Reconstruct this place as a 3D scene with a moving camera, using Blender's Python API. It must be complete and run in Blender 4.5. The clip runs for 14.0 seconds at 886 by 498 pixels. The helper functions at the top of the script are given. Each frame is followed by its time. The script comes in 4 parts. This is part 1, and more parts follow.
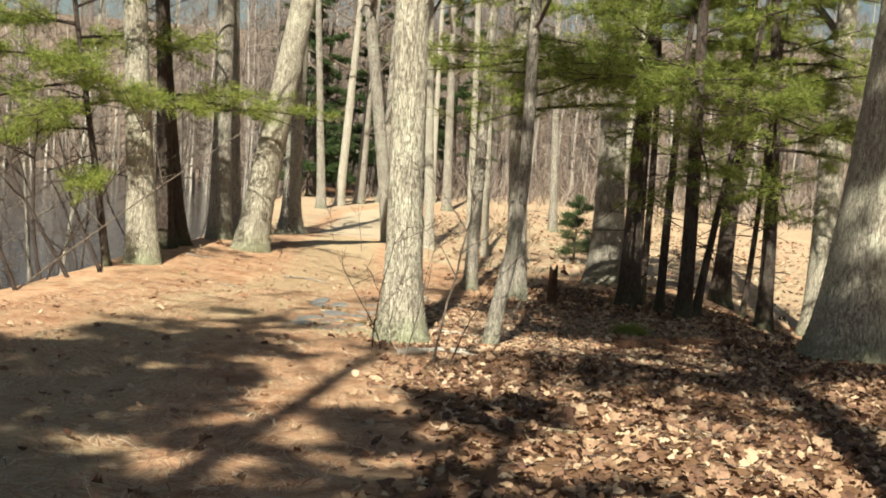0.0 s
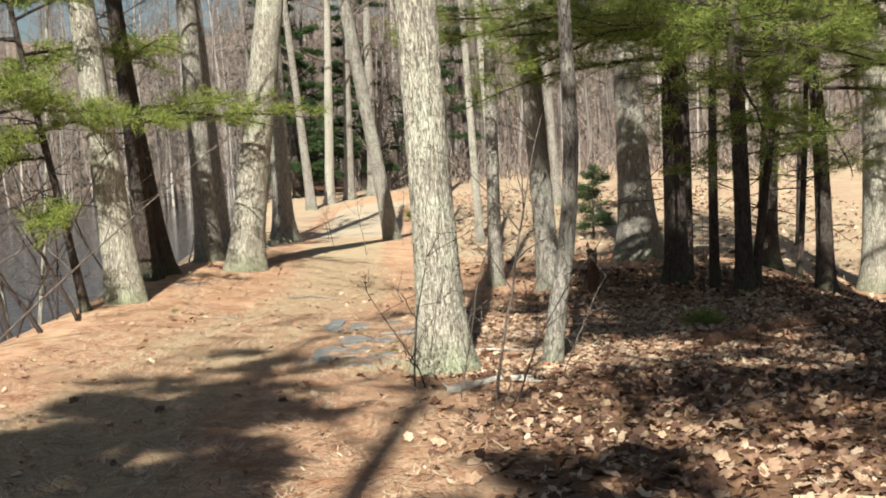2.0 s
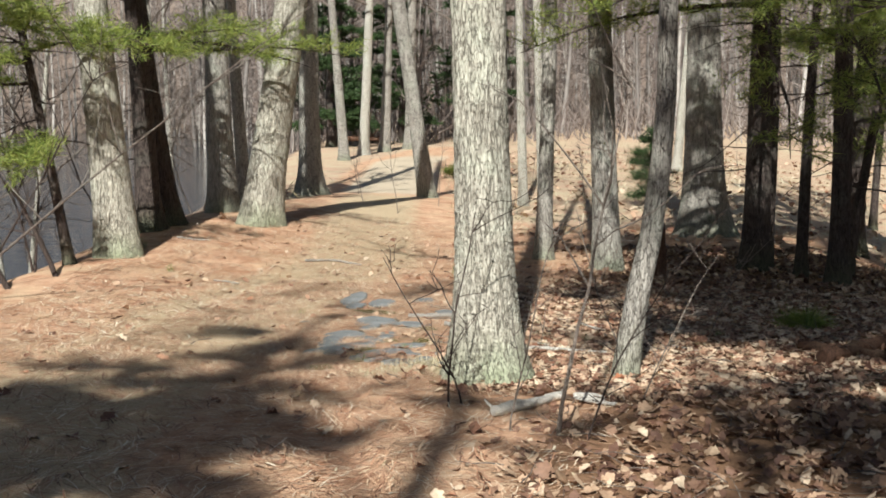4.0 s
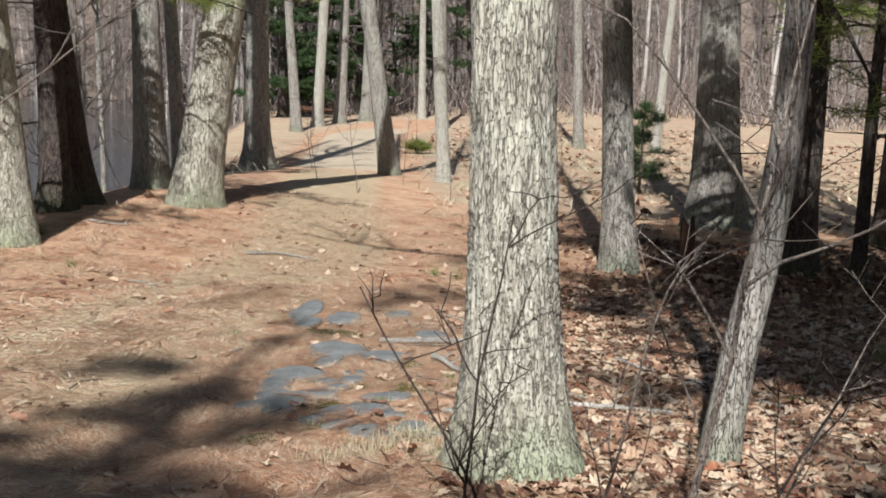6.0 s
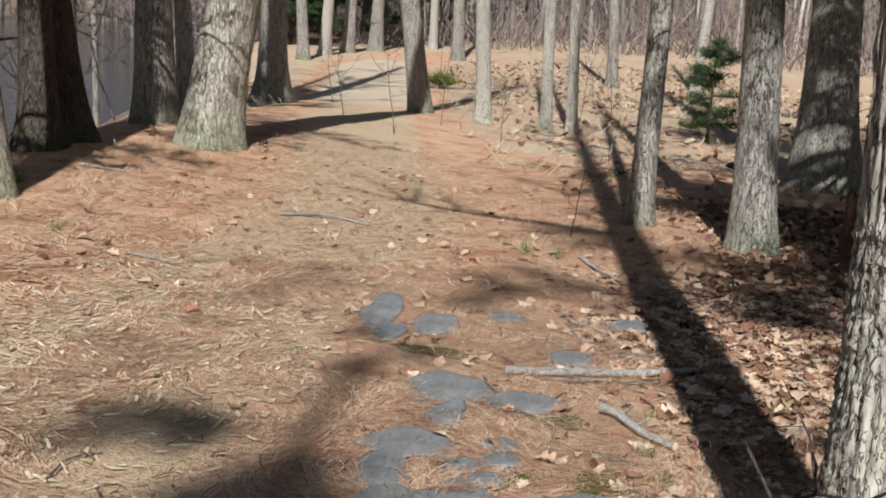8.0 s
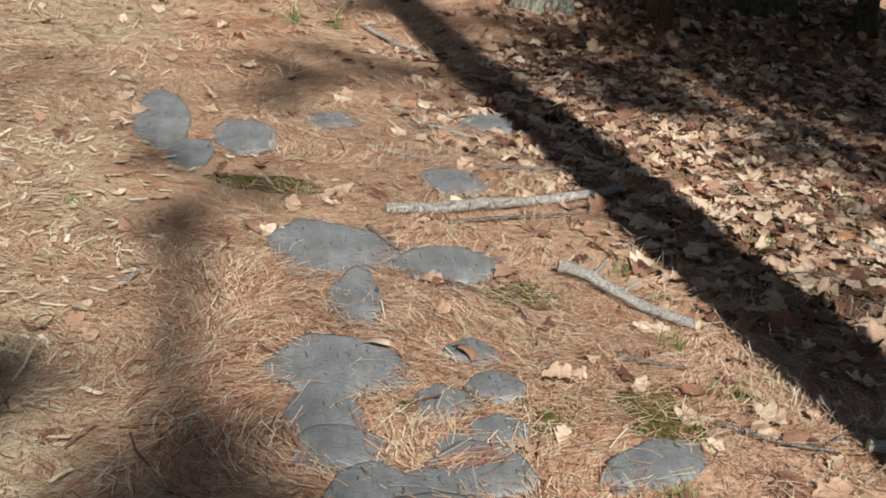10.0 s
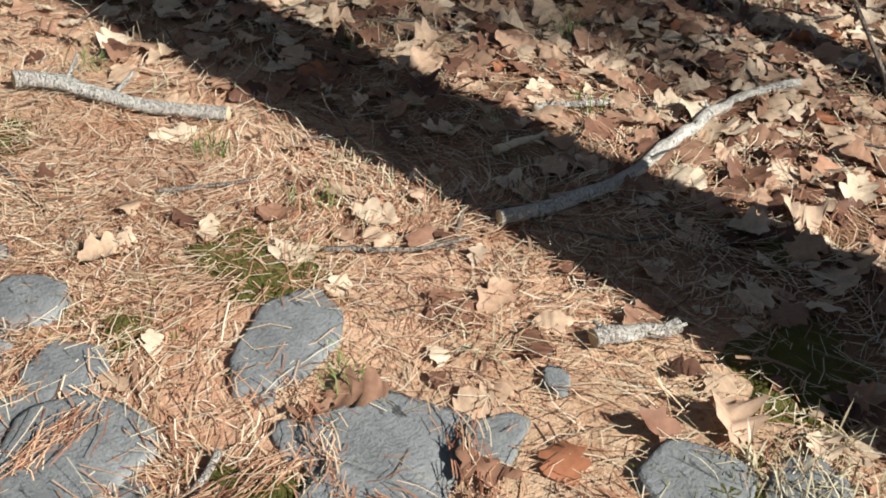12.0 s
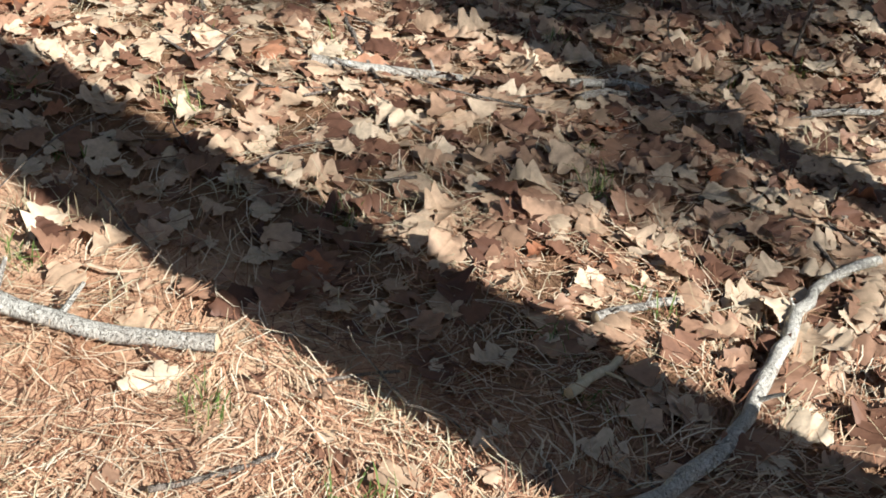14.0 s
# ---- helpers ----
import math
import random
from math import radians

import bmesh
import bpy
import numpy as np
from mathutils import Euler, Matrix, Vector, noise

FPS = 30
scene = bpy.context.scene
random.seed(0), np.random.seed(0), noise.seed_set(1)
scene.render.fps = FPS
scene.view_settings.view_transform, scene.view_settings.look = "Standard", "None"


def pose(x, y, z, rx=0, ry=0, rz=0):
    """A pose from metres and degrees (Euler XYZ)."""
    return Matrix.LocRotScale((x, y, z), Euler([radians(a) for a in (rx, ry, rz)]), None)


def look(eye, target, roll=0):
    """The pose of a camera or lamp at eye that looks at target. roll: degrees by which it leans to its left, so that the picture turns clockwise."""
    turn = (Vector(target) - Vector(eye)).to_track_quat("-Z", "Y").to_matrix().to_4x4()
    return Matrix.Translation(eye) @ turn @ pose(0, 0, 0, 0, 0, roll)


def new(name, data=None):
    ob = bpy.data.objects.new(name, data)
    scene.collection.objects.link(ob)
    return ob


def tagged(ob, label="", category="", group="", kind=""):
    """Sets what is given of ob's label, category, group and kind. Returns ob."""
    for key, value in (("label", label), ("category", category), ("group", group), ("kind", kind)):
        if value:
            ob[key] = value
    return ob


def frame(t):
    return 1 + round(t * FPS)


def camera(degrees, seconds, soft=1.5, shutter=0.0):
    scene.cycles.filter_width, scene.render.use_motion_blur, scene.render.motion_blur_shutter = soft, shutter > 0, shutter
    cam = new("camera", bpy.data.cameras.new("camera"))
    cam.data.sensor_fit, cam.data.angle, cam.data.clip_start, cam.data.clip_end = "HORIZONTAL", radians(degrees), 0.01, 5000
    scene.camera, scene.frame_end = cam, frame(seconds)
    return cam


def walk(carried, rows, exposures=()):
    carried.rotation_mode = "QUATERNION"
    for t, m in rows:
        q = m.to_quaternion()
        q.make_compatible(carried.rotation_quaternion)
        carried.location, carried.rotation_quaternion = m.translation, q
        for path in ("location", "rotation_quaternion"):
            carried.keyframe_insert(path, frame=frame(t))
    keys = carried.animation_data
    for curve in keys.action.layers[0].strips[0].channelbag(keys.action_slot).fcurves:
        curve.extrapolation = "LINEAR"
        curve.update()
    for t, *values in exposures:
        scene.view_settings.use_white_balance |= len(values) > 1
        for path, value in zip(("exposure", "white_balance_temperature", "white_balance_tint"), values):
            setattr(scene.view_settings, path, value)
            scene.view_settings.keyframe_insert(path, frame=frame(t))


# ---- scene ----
cam = camera(40.0, 14.0, soft=1.8)
PATH = [
    (0, pose(2.315, 1.652, 2.140, 85.54, -3.72, 10.19)),
    (0.5, pose(2.122, 2.271, 2.140, 86.68, -3.28, 8.95)),
    (1, pose(1.951, 2.923, 2.083, 86.79, -0.93, 7.91)),
    (1.5, pose(1.760, 3.457, 2.147, 84.73, 2.33, 9.17)),
    (2, pose(1.472, 3.936, 2.177, 84.70, 3.13, 9.18)),
    (2.5, pose(1.401, 4.503, 2.150, 84.86, 1.69, 10.28)),
    (3, pose(1.295, 5.047, 2.111, 83.42, 1.12, 10.92)),
    (3.2, pose(1.216, 5.290, 2.091, 83.34, 0.60, 10.51)),
    (5.3, pose(0.517, 8.199, 1.918, 81.44, -0.63, 12.04)),
    (5.5, pose(0.414, 8.505, 1.877, 81.74, -0.75, 11.62)),
    (6, pose(0.135, 9.229, 1.860, 81.55, -1.29, 8.90)),
    (6.5, pose(-0.108, 9.875, 1.825, 81.89, -0.76, 9.37)),
    (7, pose(-0.487, 10.563, 1.770, 83.76, -1.18, 8.86)),
    (7.5, pose(-0.786, 11.246, 1.701, 82.78, -1.06, 9.40)),
    (8, pose(-1.097, 11.820, 1.683, 78.46, -3.08, 8.68)),
    (8.2, pose(-1.258, 12.014, 1.685, 76.11, -1.22, 6.44)),
    (10.3, pose(-2.090, 13.726, 1.423, 64.33, -3.93, -12.22)),
    (10.5, pose(-2.060, 13.826, 1.413, 61.70, -2.24, -16.16)),
    (10.6, pose(-2.050, 13.851, 1.389, 61.07, -2.26, -19.29)),
    (10.8, pose(-2.021, 13.883, 1.355, 57.82, -2.35, -24.59)),
    (11, pose(-2.046, 13.993, 1.294, 55.79, -4.97, -30.60)),
    (11.5, pose(-2.173, 14.152, 1.338, 52.88, -6.53, -38.76)),
    (12, pose(-2.049, 14.406, 1.336, 55.08, -3.68, -40.98)),
    (12.3, pose(-1.948, 14.600, 1.361, 56.50, -3.80, -41.67)),
    (12.5, pose(-1.869, 14.730, 1.374, 56.06, -3.54, -41.43)),
    (13, pose(-1.857, 15.081, 1.413, 55.24, -5.66, -44.64)),
    (13.5, pose(-1.773, 15.240, 1.415, 55.27, -6.92, -45.26)),
    (14, pose(-1.825, 15.228, 1.390, 54.40, -7.40, -47.80)),
]
walk(cam, PATH, [(0, 1.0, 7300, 4), (2, 0.94, 6600, 6), (3, 0.88, 6400, 6), (5.5, 0.62, 6000, 9), (7.5, 0.44, 6050, 12), (8.2, 0.42, 6100, 12), (10.3, 0.50, 6250, 9), (11, 0.60, 6250, 7), (12, 0.78, 6200, 8), (13, 1.0, 6150, 8), (14, 1.06, 6150, 8)])

# ---------------------------------------------------------------- light
SUN_EL, SUN_AZ = 40.0, 176.5  # the sun stands behind the walker, shadows run ahead
world = bpy.data.worlds.new("world")
scene.world = world
world.use_nodes = True
_nt = world.node_tree
_sky = _nt.nodes.new("ShaderNodeTexSky")
_sky.sky_type, _sky.sun_disc = 'NISHITA', False
_sky.sun_elevation, _sky.sun_rotation = radians(SUN_EL), radians(SUN_AZ)
_nt.links.new(_sky.outputs[0], _nt.nodes["Background"].inputs[0])
_nt.nodes["Background"].inputs[1].default_value = 0.032
_sun = bpy.data.lights.new("sun", 'SUN')
_sun.energy, _sun.angle, _sun.color = 5.0, radians(0.55), (1.0, 0.965, 0.90)
sun = new("sun", _sun)
_sv = Vector((math.sin(radians(SUN_AZ)) * math.cos(radians(SUN_EL)), math.cos(radians(SUN_AZ)) * math.cos(radians(SUN_EL)), math.sin(radians(SUN_EL))))
sun.matrix_world = look(_sv * 60, (0, 0, 0))


# ---------------------------------------------------------------- materials
def material(name, rough=0.9, spec=0.2):
    m = bpy.data.materials.new(name)
    m.use_nodes = True
    b = m.node_tree.nodes["Principled BSDF"]
    b.inputs["Roughness"].default_value = rough
    b.inputs["Specular IOR Level"].default_value = spec
    return m, m.node_tree, b


def node(nt, kind, **values):
    n = nt.nodes.new(kind)
    for k, v in values.items():
        n.inputs[k.replace("_", " ")].default_value = v
    return n


def ramp(nt, fac, stops):
    r = nt.nodes.new("ShaderNodeValToRGB")
    e = r.color_ramp.elements
    while len(e) < len(stops):
        e.new(0.5)
    for el, (p, c) in zip(e, stops):
        el.position, el.color = p, (*c, 1)
    nt.links.new(fac, r.inputs[0])
    return r.outputs[0]


def mix(nt, fac, a, b, blend='MIX'):
    n = nt.nodes.new("ShaderNodeMix")
    n.data_type, n.blend_type = 'RGBA', blend
    for sock, v in ((n.inputs["Factor"], fac), (n.inputs[6], a), (n.inputs[7], b)):
        if isinstance(v, bpy.types.NodeSocket):
            nt.links.new(v, sock)
        elif isinstance(v, (int, float)):
            sock.default_value = v
        else:
            sock.default_value = (*v, 1)
    return n.outputs[2]


def coords(nt, scale=(1, 1, 1), kind="Object"):
    tc = nt.nodes.new("ShaderNodeTexCoord")
    mp = nt.nodes.new("ShaderNodeMapping")
    mp.inputs["Scale"].default_value = scale
    nt.links.new(tc.outputs[kind], mp.inputs[0])
    return mp.outputs[0]


def noise_of(nt, vec, scale, detail=4.0, rough=0.6):
    n = node(nt, "ShaderNodeTexNoise", Scale=scale, Detail=detail, Roughness=rough)
    nt.links.new(vec, n.inputs["Vector"])
    return n.outputs["Fac"]


def bump(nt, bsdf, height, strength, distance):
    b = node(nt, "ShaderNodeBump", Strength=strength, Distance=distance)
    nt.links.new(height, b.inputs["Height"])
    nt.links.new(b.outputs[0], bsdf.inputs["Normal"])


def bark(name, pale, mid, fissure, lichen, scale=1.0, moss=0.0):
    """Fissured bark: long ridges, dark cracks, lichen flecks."""
    m, nt, b = material(name, 0.95, 0.1)
    flow = coords(nt, (1, 1, 1))
    wob = node(nt, "ShaderNodeTexNoise", Scale=5.0 * scale, Detail=3.0)
    nt.links.new(flow, wob.inputs["Vector"])
    off = nt.nodes.new("ShaderNodeVectorMath")
    off.operation = 'MULTIPLY_ADD'
    off.inputs[1].default_value = (0.025, 0.025, 0.05)
    nt.links.new(wob.outputs["Color"], off.inputs[0])
    nt.links.new(flow, off.inputs[2])
    def stretched(sx, sz):
        st = nt.nodes.new("ShaderNodeMapping")
        st.inputs["Scale"].default_value = (sx * scale, sx * scale, sz * scale)
        nt.links.new(off.outputs[0], st.inputs[0])
        return st
    def fissures(sx, sz, wide):
        """Lines where a stretched noise crosses its middle: long interlaced cracks."""
        n = noise_of(nt, stretched(sx, sz).outputs[0], 1.0, 3.0, 0.55)
        s = nt.nodes.new("ShaderNodeMath")
        s.operation = 'SUBTRACT'
        s.inputs[1].default_value = 0.5
        nt.links.new(n, s.inputs[0])
        a = nt.nodes.new("ShaderNodeMath")
        a.operation = 'ABSOLUTE'
        nt.links.new(s.outputs[0], a.inputs[0])
        return ramp(nt, a.outputs[0], [(0.0, (0.12, 0.12, 0.12)), (wide * 0.5, (0.5, 0.5, 0.5)), (wide, (1, 1, 1))])
    st = stretched(26, 6)
    crack = mix(nt, 1.0, mix(nt, 1.0, fissures(32, 6.0, 0.020), fissures(74, 20.0, 0.022), 'MULTIPLY'), fissures(13, 2.2, 0.009), 'MULTIPLY')
    grain = noise_of(nt, st.outputs[0], 2.2, 6.0, 0.7)
    patch = noise_of(nt, flow, 2.3, 5.0, 0.65)
    col = mix(nt, ramp(nt, grain, [(0.38, (0, 0, 0)), (0.60, (1, 1, 1))]), mid, pale)
    col = mix(nt, ramp(nt, patch, [(0.50, (0, 0, 0)), (0.72, (0.75, 0.75, 0.75))]), col, lichen)
    if moss:
        sep = nt.nodes.new("ShaderNodeSeparateXYZ")
        nt.links.new(flow, sep.inputs[0])
        low = ramp(nt, sep.outputs["Z"], [(0.0, (moss, moss, moss)), (0.45, (0, 0, 0))])
        col = mix(nt, mix(nt, 1.0, low, patch, 'MULTIPLY'), col, (0.12, 0.17, 0.05))
    col = mix(nt, crack, fissure, col)
    nt.links.new(col, b.inputs["Base Color"])
    hgt = mix(nt, 0.3, crack, grain)
    bump(nt, b, hgt, 0.9, 0.02)
    return m


OAK = bark("oak_bark", (0.53, 0.495, 0.41), (0.25, 0.225, 0.18), (0.15, 0.128, 0.10), (0.58, 0.595, 0.475), 0.78, moss=0.9)
GREYBARK = bark("grey_bark", (0.42, 0.39, 0.34), (0.23, 0.205, 0.175), (0.06, 0.05, 0.042), (0.42, 0.43, 0.35), 0.75, 0.6)
PINEBARK = bark("pine_bark", (0.11, 0.085, 0.073), (0.062, 0.048, 0.042), (0.022, 0.018, 0.016), (0.14, 0.14, 0.115), 0.8, 0.4)
PALEBARK = bark("pale_bark", (0.58, 0.55, 0.47), (0.40, 0.37, 0.31), (0.15, 0.13, 0.10), (0.52, 0.54, 0.45), 1.3)
TWIGBARK = bark("twig_bark", (0.30, 0.25, 0.21), (0.17, 0.135, 0.11), (0.08, 0.06, 0.05), (0.34, 0.33, 0.28), 2.5)
DARKTWIG = bark("dark_twig_bark", (0.12, 0.09, 0.075), (0.07, 0.05, 0.045), (0.03, 0.025, 0.02), (0.14, 0.13, 0.11), 2.5)


def island_material(name, stops, rough=0.85, spec=0.25, translucent=0.0, fine=30.0):
    m, nt, b = material(name, rough, spec)
    geo = nt.nodes.new("ShaderNodeNewGeometry")
    col = ramp(nt, geo.outputs["Random Per Island"], stops)
    n = noise_of(nt, coords(nt), fine, 4.0, 0.7)
    col = mix(nt, 0.55, col, ramp(nt, n, [(0.3, (0.35, 0.33, 0.32)), (0.7, (1.0, 1.0, 1.0))]), 'MULTIPLY')
    nt.links.new(col, b.inputs["Base Color"])
    if translucent:
        tr = nt.nodes.new("ShaderNodeBsdfTranslucent")
        nt.links.new(col, tr.inputs[0])
        mx = nt.nodes.new("ShaderNodeMixShader")
        mx.inputs[0].default_value = translucent
        nt.links.new(b.outputs[0], mx.inputs[1])
        nt.links.new(tr.outputs[0], mx.inputs[2])
        nt.links.new(mx.outputs[0], nt.nodes["Material Output"].inputs[0])
    return m


LEAF = island_material("oak_leaf", [(0.0, (0.12, 0.055, 0.035)), (0.2, (0.26, 0.13, 0.08)), (0.4, (0.42, 0.25, 0.16)), (0.6, (0.60, 0.42, 0.28)), (0.9, (0.76, 0.61, 0.44)), (1.0, (0.40, 0.15, 0.07))], 0.6, 0.35, 0.12, 45)
LITTER = island_material("leaf_litter", [(0.0, (0.10, 0.05, 0.035)), (0.3, (0.21, 0.115, 0.075)), (0.6, (0.36, 0.22, 0.14)), (0.85, (0.52, 0.36, 0.235)), (1.0, (0.70, 0.55, 0.39))], 0.65, 0.3, 0.1, 45)
NEEDLE = island_material("dead_needle", [(0.0, (0.16, 0.075, 0.045)), (0.3, (0.42, 0.20, 0.115)), (0.55, (0.62, 0.38, 0.23)), (0.8, (0.74, 0.56, 0.38)), (1.0, (0.86, 0.76, 0.58))], 0.6, 0.3, 0.0, 8)
REDNEEDLE = island_material("red_needle", [(0.0, (0.18, 0.075, 0.045)), (0.4, (0.44, 0.20, 0.115)), (0.75, (0.66, 0.41, 0.25)), (1.0, (0.80, 0.64, 0.45))], 0.6, 0.3, 0.0, 8)
STRAW = island_material("dry_grass", [(0.0, (0.42, 0.34, 0.20)), (0.6, (0.62, 0.54, 0.36)), (1.0, (0.74, 0.68, 0.5))], 0.7, 0.25, 0.1, 8)
BLADE = island_material("green_grass", [(0.0, (0.10, 0.15, 0.035)), (0.6, (0.16, 0.24, 0.06)), (1.0, (0.32, 0.34, 0.14))], 0.7, 0.25, 0.1, 8)
MOSSBLADE = island_material("moss_stem", [(0.0, (0.05, 0.065, 0.015)), (0.6, (0.12, 0.13, 0.03)), (1.0, (0.24, 0.23, 0.07))], 0.9, 0.1, 0.1, 8)
PINE = island_material("pine_needle", [(0.0, (0.13, 0.19, 0.045)), (0.5, (0.28, 0.35, 0.08)), (1.0, (0.48, 0.52, 0.14))], 0.55, 0.3, 0.5, 5)
HEMLOCK = island_material("hemlock_needle", [(0.0, (0.03, 0.06, 0.02)), (1.0, (0.07, 0.115, 0.035))], 0.6, 0.3, 0.15, 5)
CHIP = island_material("wood_chip", [(0.0, (0.52, 0.40, 0.24)), (0.5, (0.72, 0.60, 0.40)), (1.0, (0.86, 0.78, 0.60))], 0.8, 0.2, 0.0, 40)
FARWOOD = island_material("far_wood", [(0.0, (0.12, 0.105, 0.095)), (0.5, (0.24, 0.215, 0.195)), (1.0, (0.52, 0.48, 0.43))], 0.95, 0.1, 0.0, 1.5)
BRUSH = island_material("brush", [(0.0, (0.15, 0.115, 0.10)), (0.6, (0.25, 0.205, 0.18)), (1.0, (0.40, 0.345, 0.30))], 0.95, 0.1, 0.0, 1.5)
CUTWOOD = island_material("cut_wood", [(0.0, (0.52, 0.40, 0.25)), (1.0, (0.66, 0.54, 0.36))], 0.85, 0.2, 0.0, 60)
GREYWOOD = bark("weathered_wood", (0.56, 0.52, 0.46), (0.38, 0.335, 0.285), (0.18, 0.15, 0.125), (0.80, 0.78, 0.70), 3.0)
PALEWOOD = bark("pale_barkless_wood", (0.78, 0.74, 0.66), (0.62, 0.57, 0.49), (0.36, 0.31, 0.26), (0.80, 0.78, 0.70), 3.0)
ROTWOOD = bark("rotten_wood", (0.20, 0.11, 0.07), (0.12, 0.065, 0.045), (0.04, 0.025, 0.02), (0.22, 0.16, 0.11), 1.2)


def ground_material():
    m, nt, b = material("forest_floor", 0.95, 0.1)
    p = coords(nt)
    def attr(name):
        a = nt.nodes.new("ShaderNodeAttribute")
        a.attribute_name = name
        return a.outputs["Fac"]
    big, mid_, fine = noise_of(nt, p, 0.9, 5), noise_of(nt, p, 7.0, 5, 0.65), noise_of(nt, p, 60.0, 5, 0.75)
    needles = mix(nt, mid_, (0.47, 0.265, 0.165), (0.72, 0.49, 0.335))
    needles = mix(nt, ramp(nt, big, [(0.42, (0, 0, 0)), (0.7, (0.7, 0.7, 0.7))]), needles, (0.52, 0.40, 0.26))
    patchy = noise_of(nt, p, 2.6, 5, 0.7)
    needles = mix(nt, ramp(nt, patchy, [(0.36, (0.75, 0.75, 0.75)), (0.52, (0, 0, 0))]), needles, (0.36, 0.17, 0.09))
    needles = mix(nt, ramp(nt, patchy, [(0.56, (0, 0, 0)), (0.72, (0.7, 0.7, 0.7))]), needles, (0.76, 0.54, 0.35))
    worn = mix(nt, mid_, (0.46, 0.36, 0.23), (0.58, 0.47, 0.32))
    litter = mix(nt, mid_, (0.12, 0.065, 0.04), (0.36, 0.22, 0.13))
    field = mix(nt, mid_, (0.40, 0.26, 0.175), (0.60, 0.44, 0.32))
    field = mix(nt, ramp(nt, big, [(0.4, (0, 0, 0)), (0.65, (1, 1, 1))]), field, (0.52, 0.44, 0.30))
    sand = mix(nt, mid_, (0.48, 0.40, 0.29), (0.62, 0.53, 0.40))
    mud = mix(nt, mid_, (0.16, 0.12, 0.095), (0.33, 0.26, 0.21))
    def edge(a):
        s = nt.nodes.new("ShaderNodeMath")
        s.operation = 'MULTIPLY_ADD'
        s.inputs[1].default_value = 0.7
        nt.links.new(mid_, s.inputs[0])
        nt.links.new(a, s.inputs[2])
        return ramp(nt, s.outputs[0], [(0.6, (0, 0, 0)), (0.9, (1, 1, 1))])
    col = mix(nt, edge(attr("worn")), needles, worn)
    col = mix(nt, edge(attr("litter")), col, litter)
    col = mix(nt, edge(attr("field")), col, field)
    col = mix(nt, edge(attr("sand")), col, sand)
    col = mix(nt, edge(attr("mud")), col, mud)
    col = mix(nt, 0.85, col, ramp(nt, fine, [(0.3, (0.34, 0.27, 0.23)), (0.46, (0.92, 0.88, 0.84)), (0.65, (1.0, 1.0, 1.0))]), 'MULTIPLY')
    nt.links.new(col, b.inputs["Base Color"])
    bump(nt, b, mix(nt, 0.5, mid_, fine), 0.8, 0.03)
    return m


def stone_material():
    m, nt, b = material("slate_stone", 0.7, 0.35)
    p = coords(nt)
    a, f, s = noise_of(nt, p, 6.0, 6, 0.6), noise_of(nt, p, 90.0, 4, 0.7), noise_of(nt, coords(nt, (14, 2.5, 14)), 2.0, 5, 0.7)
    col = ramp(nt, a, [(0.3, (0.155, 0.16, 0.155)), (0.55, (0.215, 0.22, 0.215)), (0.75, (0.30, 0.305, 0.295))])
    col = mix(nt, 0.5, col, ramp(nt, s, [(0.35, (0.5, 0.5, 0.5)), (0.6, (1, 1, 1))]), 'MULTIPLY')
    slit = noise_of(nt, coords(nt, (70, 18, 40)), 1.0, 3, 0.6)
    col = mix(nt, ramp(nt, slit, [(0.30, (1, 1, 1)), (0.37, (0, 0, 0))]), col, (0.05, 0.05, 0.048))
    nt.links.new(col, b.inputs["Base Color"])
    crackle = node(nt, "ShaderNodeTexNoise", Scale=4.0, Detail=6.0)
    nt.links.new(p, crackle.inputs["Vector"])
    bump(nt, b, mix(nt, 0.35, mix(nt, 0.5, s, crackle.outputs["Fac"]), f), 0.8, 0.02)
    return m


def moss_material():
    m, nt, b = material("moss", 1.0, 0.05)
    p = coords(nt)
    col = mix(nt, noise_of(nt, p, 30.0, 5, 0.7), (0.055, 0.058, 0.014), (0.20, 0.18, 0.055))
    nt.links.new(col, b.inputs["Base Color"])
    bump(nt, b, noise_of(nt, p, 160.0, 4, 0.7), 1.0, 0.012)
    return m


def water_material():
    m, nt, b = material("pond_water", 0.08, 0.5)
    b.inputs["Base Color"].default_value = (0.022, 0.026, 0.03, 1)
    p = coords(nt, (0.5, 1.0, 1))
    bump(nt, b, noise_of(nt, p, 3.0, 4, 0.6), 0.6, 0.08)
    return m


GROUND, STONE, MOSS, WATER = ground_material(), stone_material(), moss_material(), water_material()


# ---------------------------------------------------------------- mesh helpers
def link(name, V, F, mat, parent=None, label="", smooth=True):
    """One mesh object from vertex and face arrays; the faces all have one number of corners, or are a list of such arrays."""
    V = np.asarray(V, dtype=np.float32).reshape(-1, 3)
    groups = [np.asarray(f, dtype=np.int32) for f in (F if isinstance(F, list) else [F])]
    me = bpy.data.meshes.new(name)
    me.vertices.add(len(V))
    me.vertices.foreach_set("co", V.ravel())
    loops = np.concatenate([g.ravel() for g in groups])
    sizes = np.concatenate([np.full(len(g), g.shape[1], dtype=np.int32) for g in groups])
    me.loops.add(len(loops))
    me.loops.foreach_set("vertex_index", loops)
    me.polygons.add(len(sizes))
    me.polygons.foreach_set("loop_start", np.concatenate([[0], np.cumsum(sizes)[:-1]]).astype(np.int32))
    me.polygons.foreach_set("use_smooth", np.full(len(sizes), smooth))
    me.update(calc_edges=True)
    me.materials.append(mat)
    ob = new(name, me)
    if parent is not None:
        ob.parent = parent
    if label:
        tagged(ob, label)
    return ob


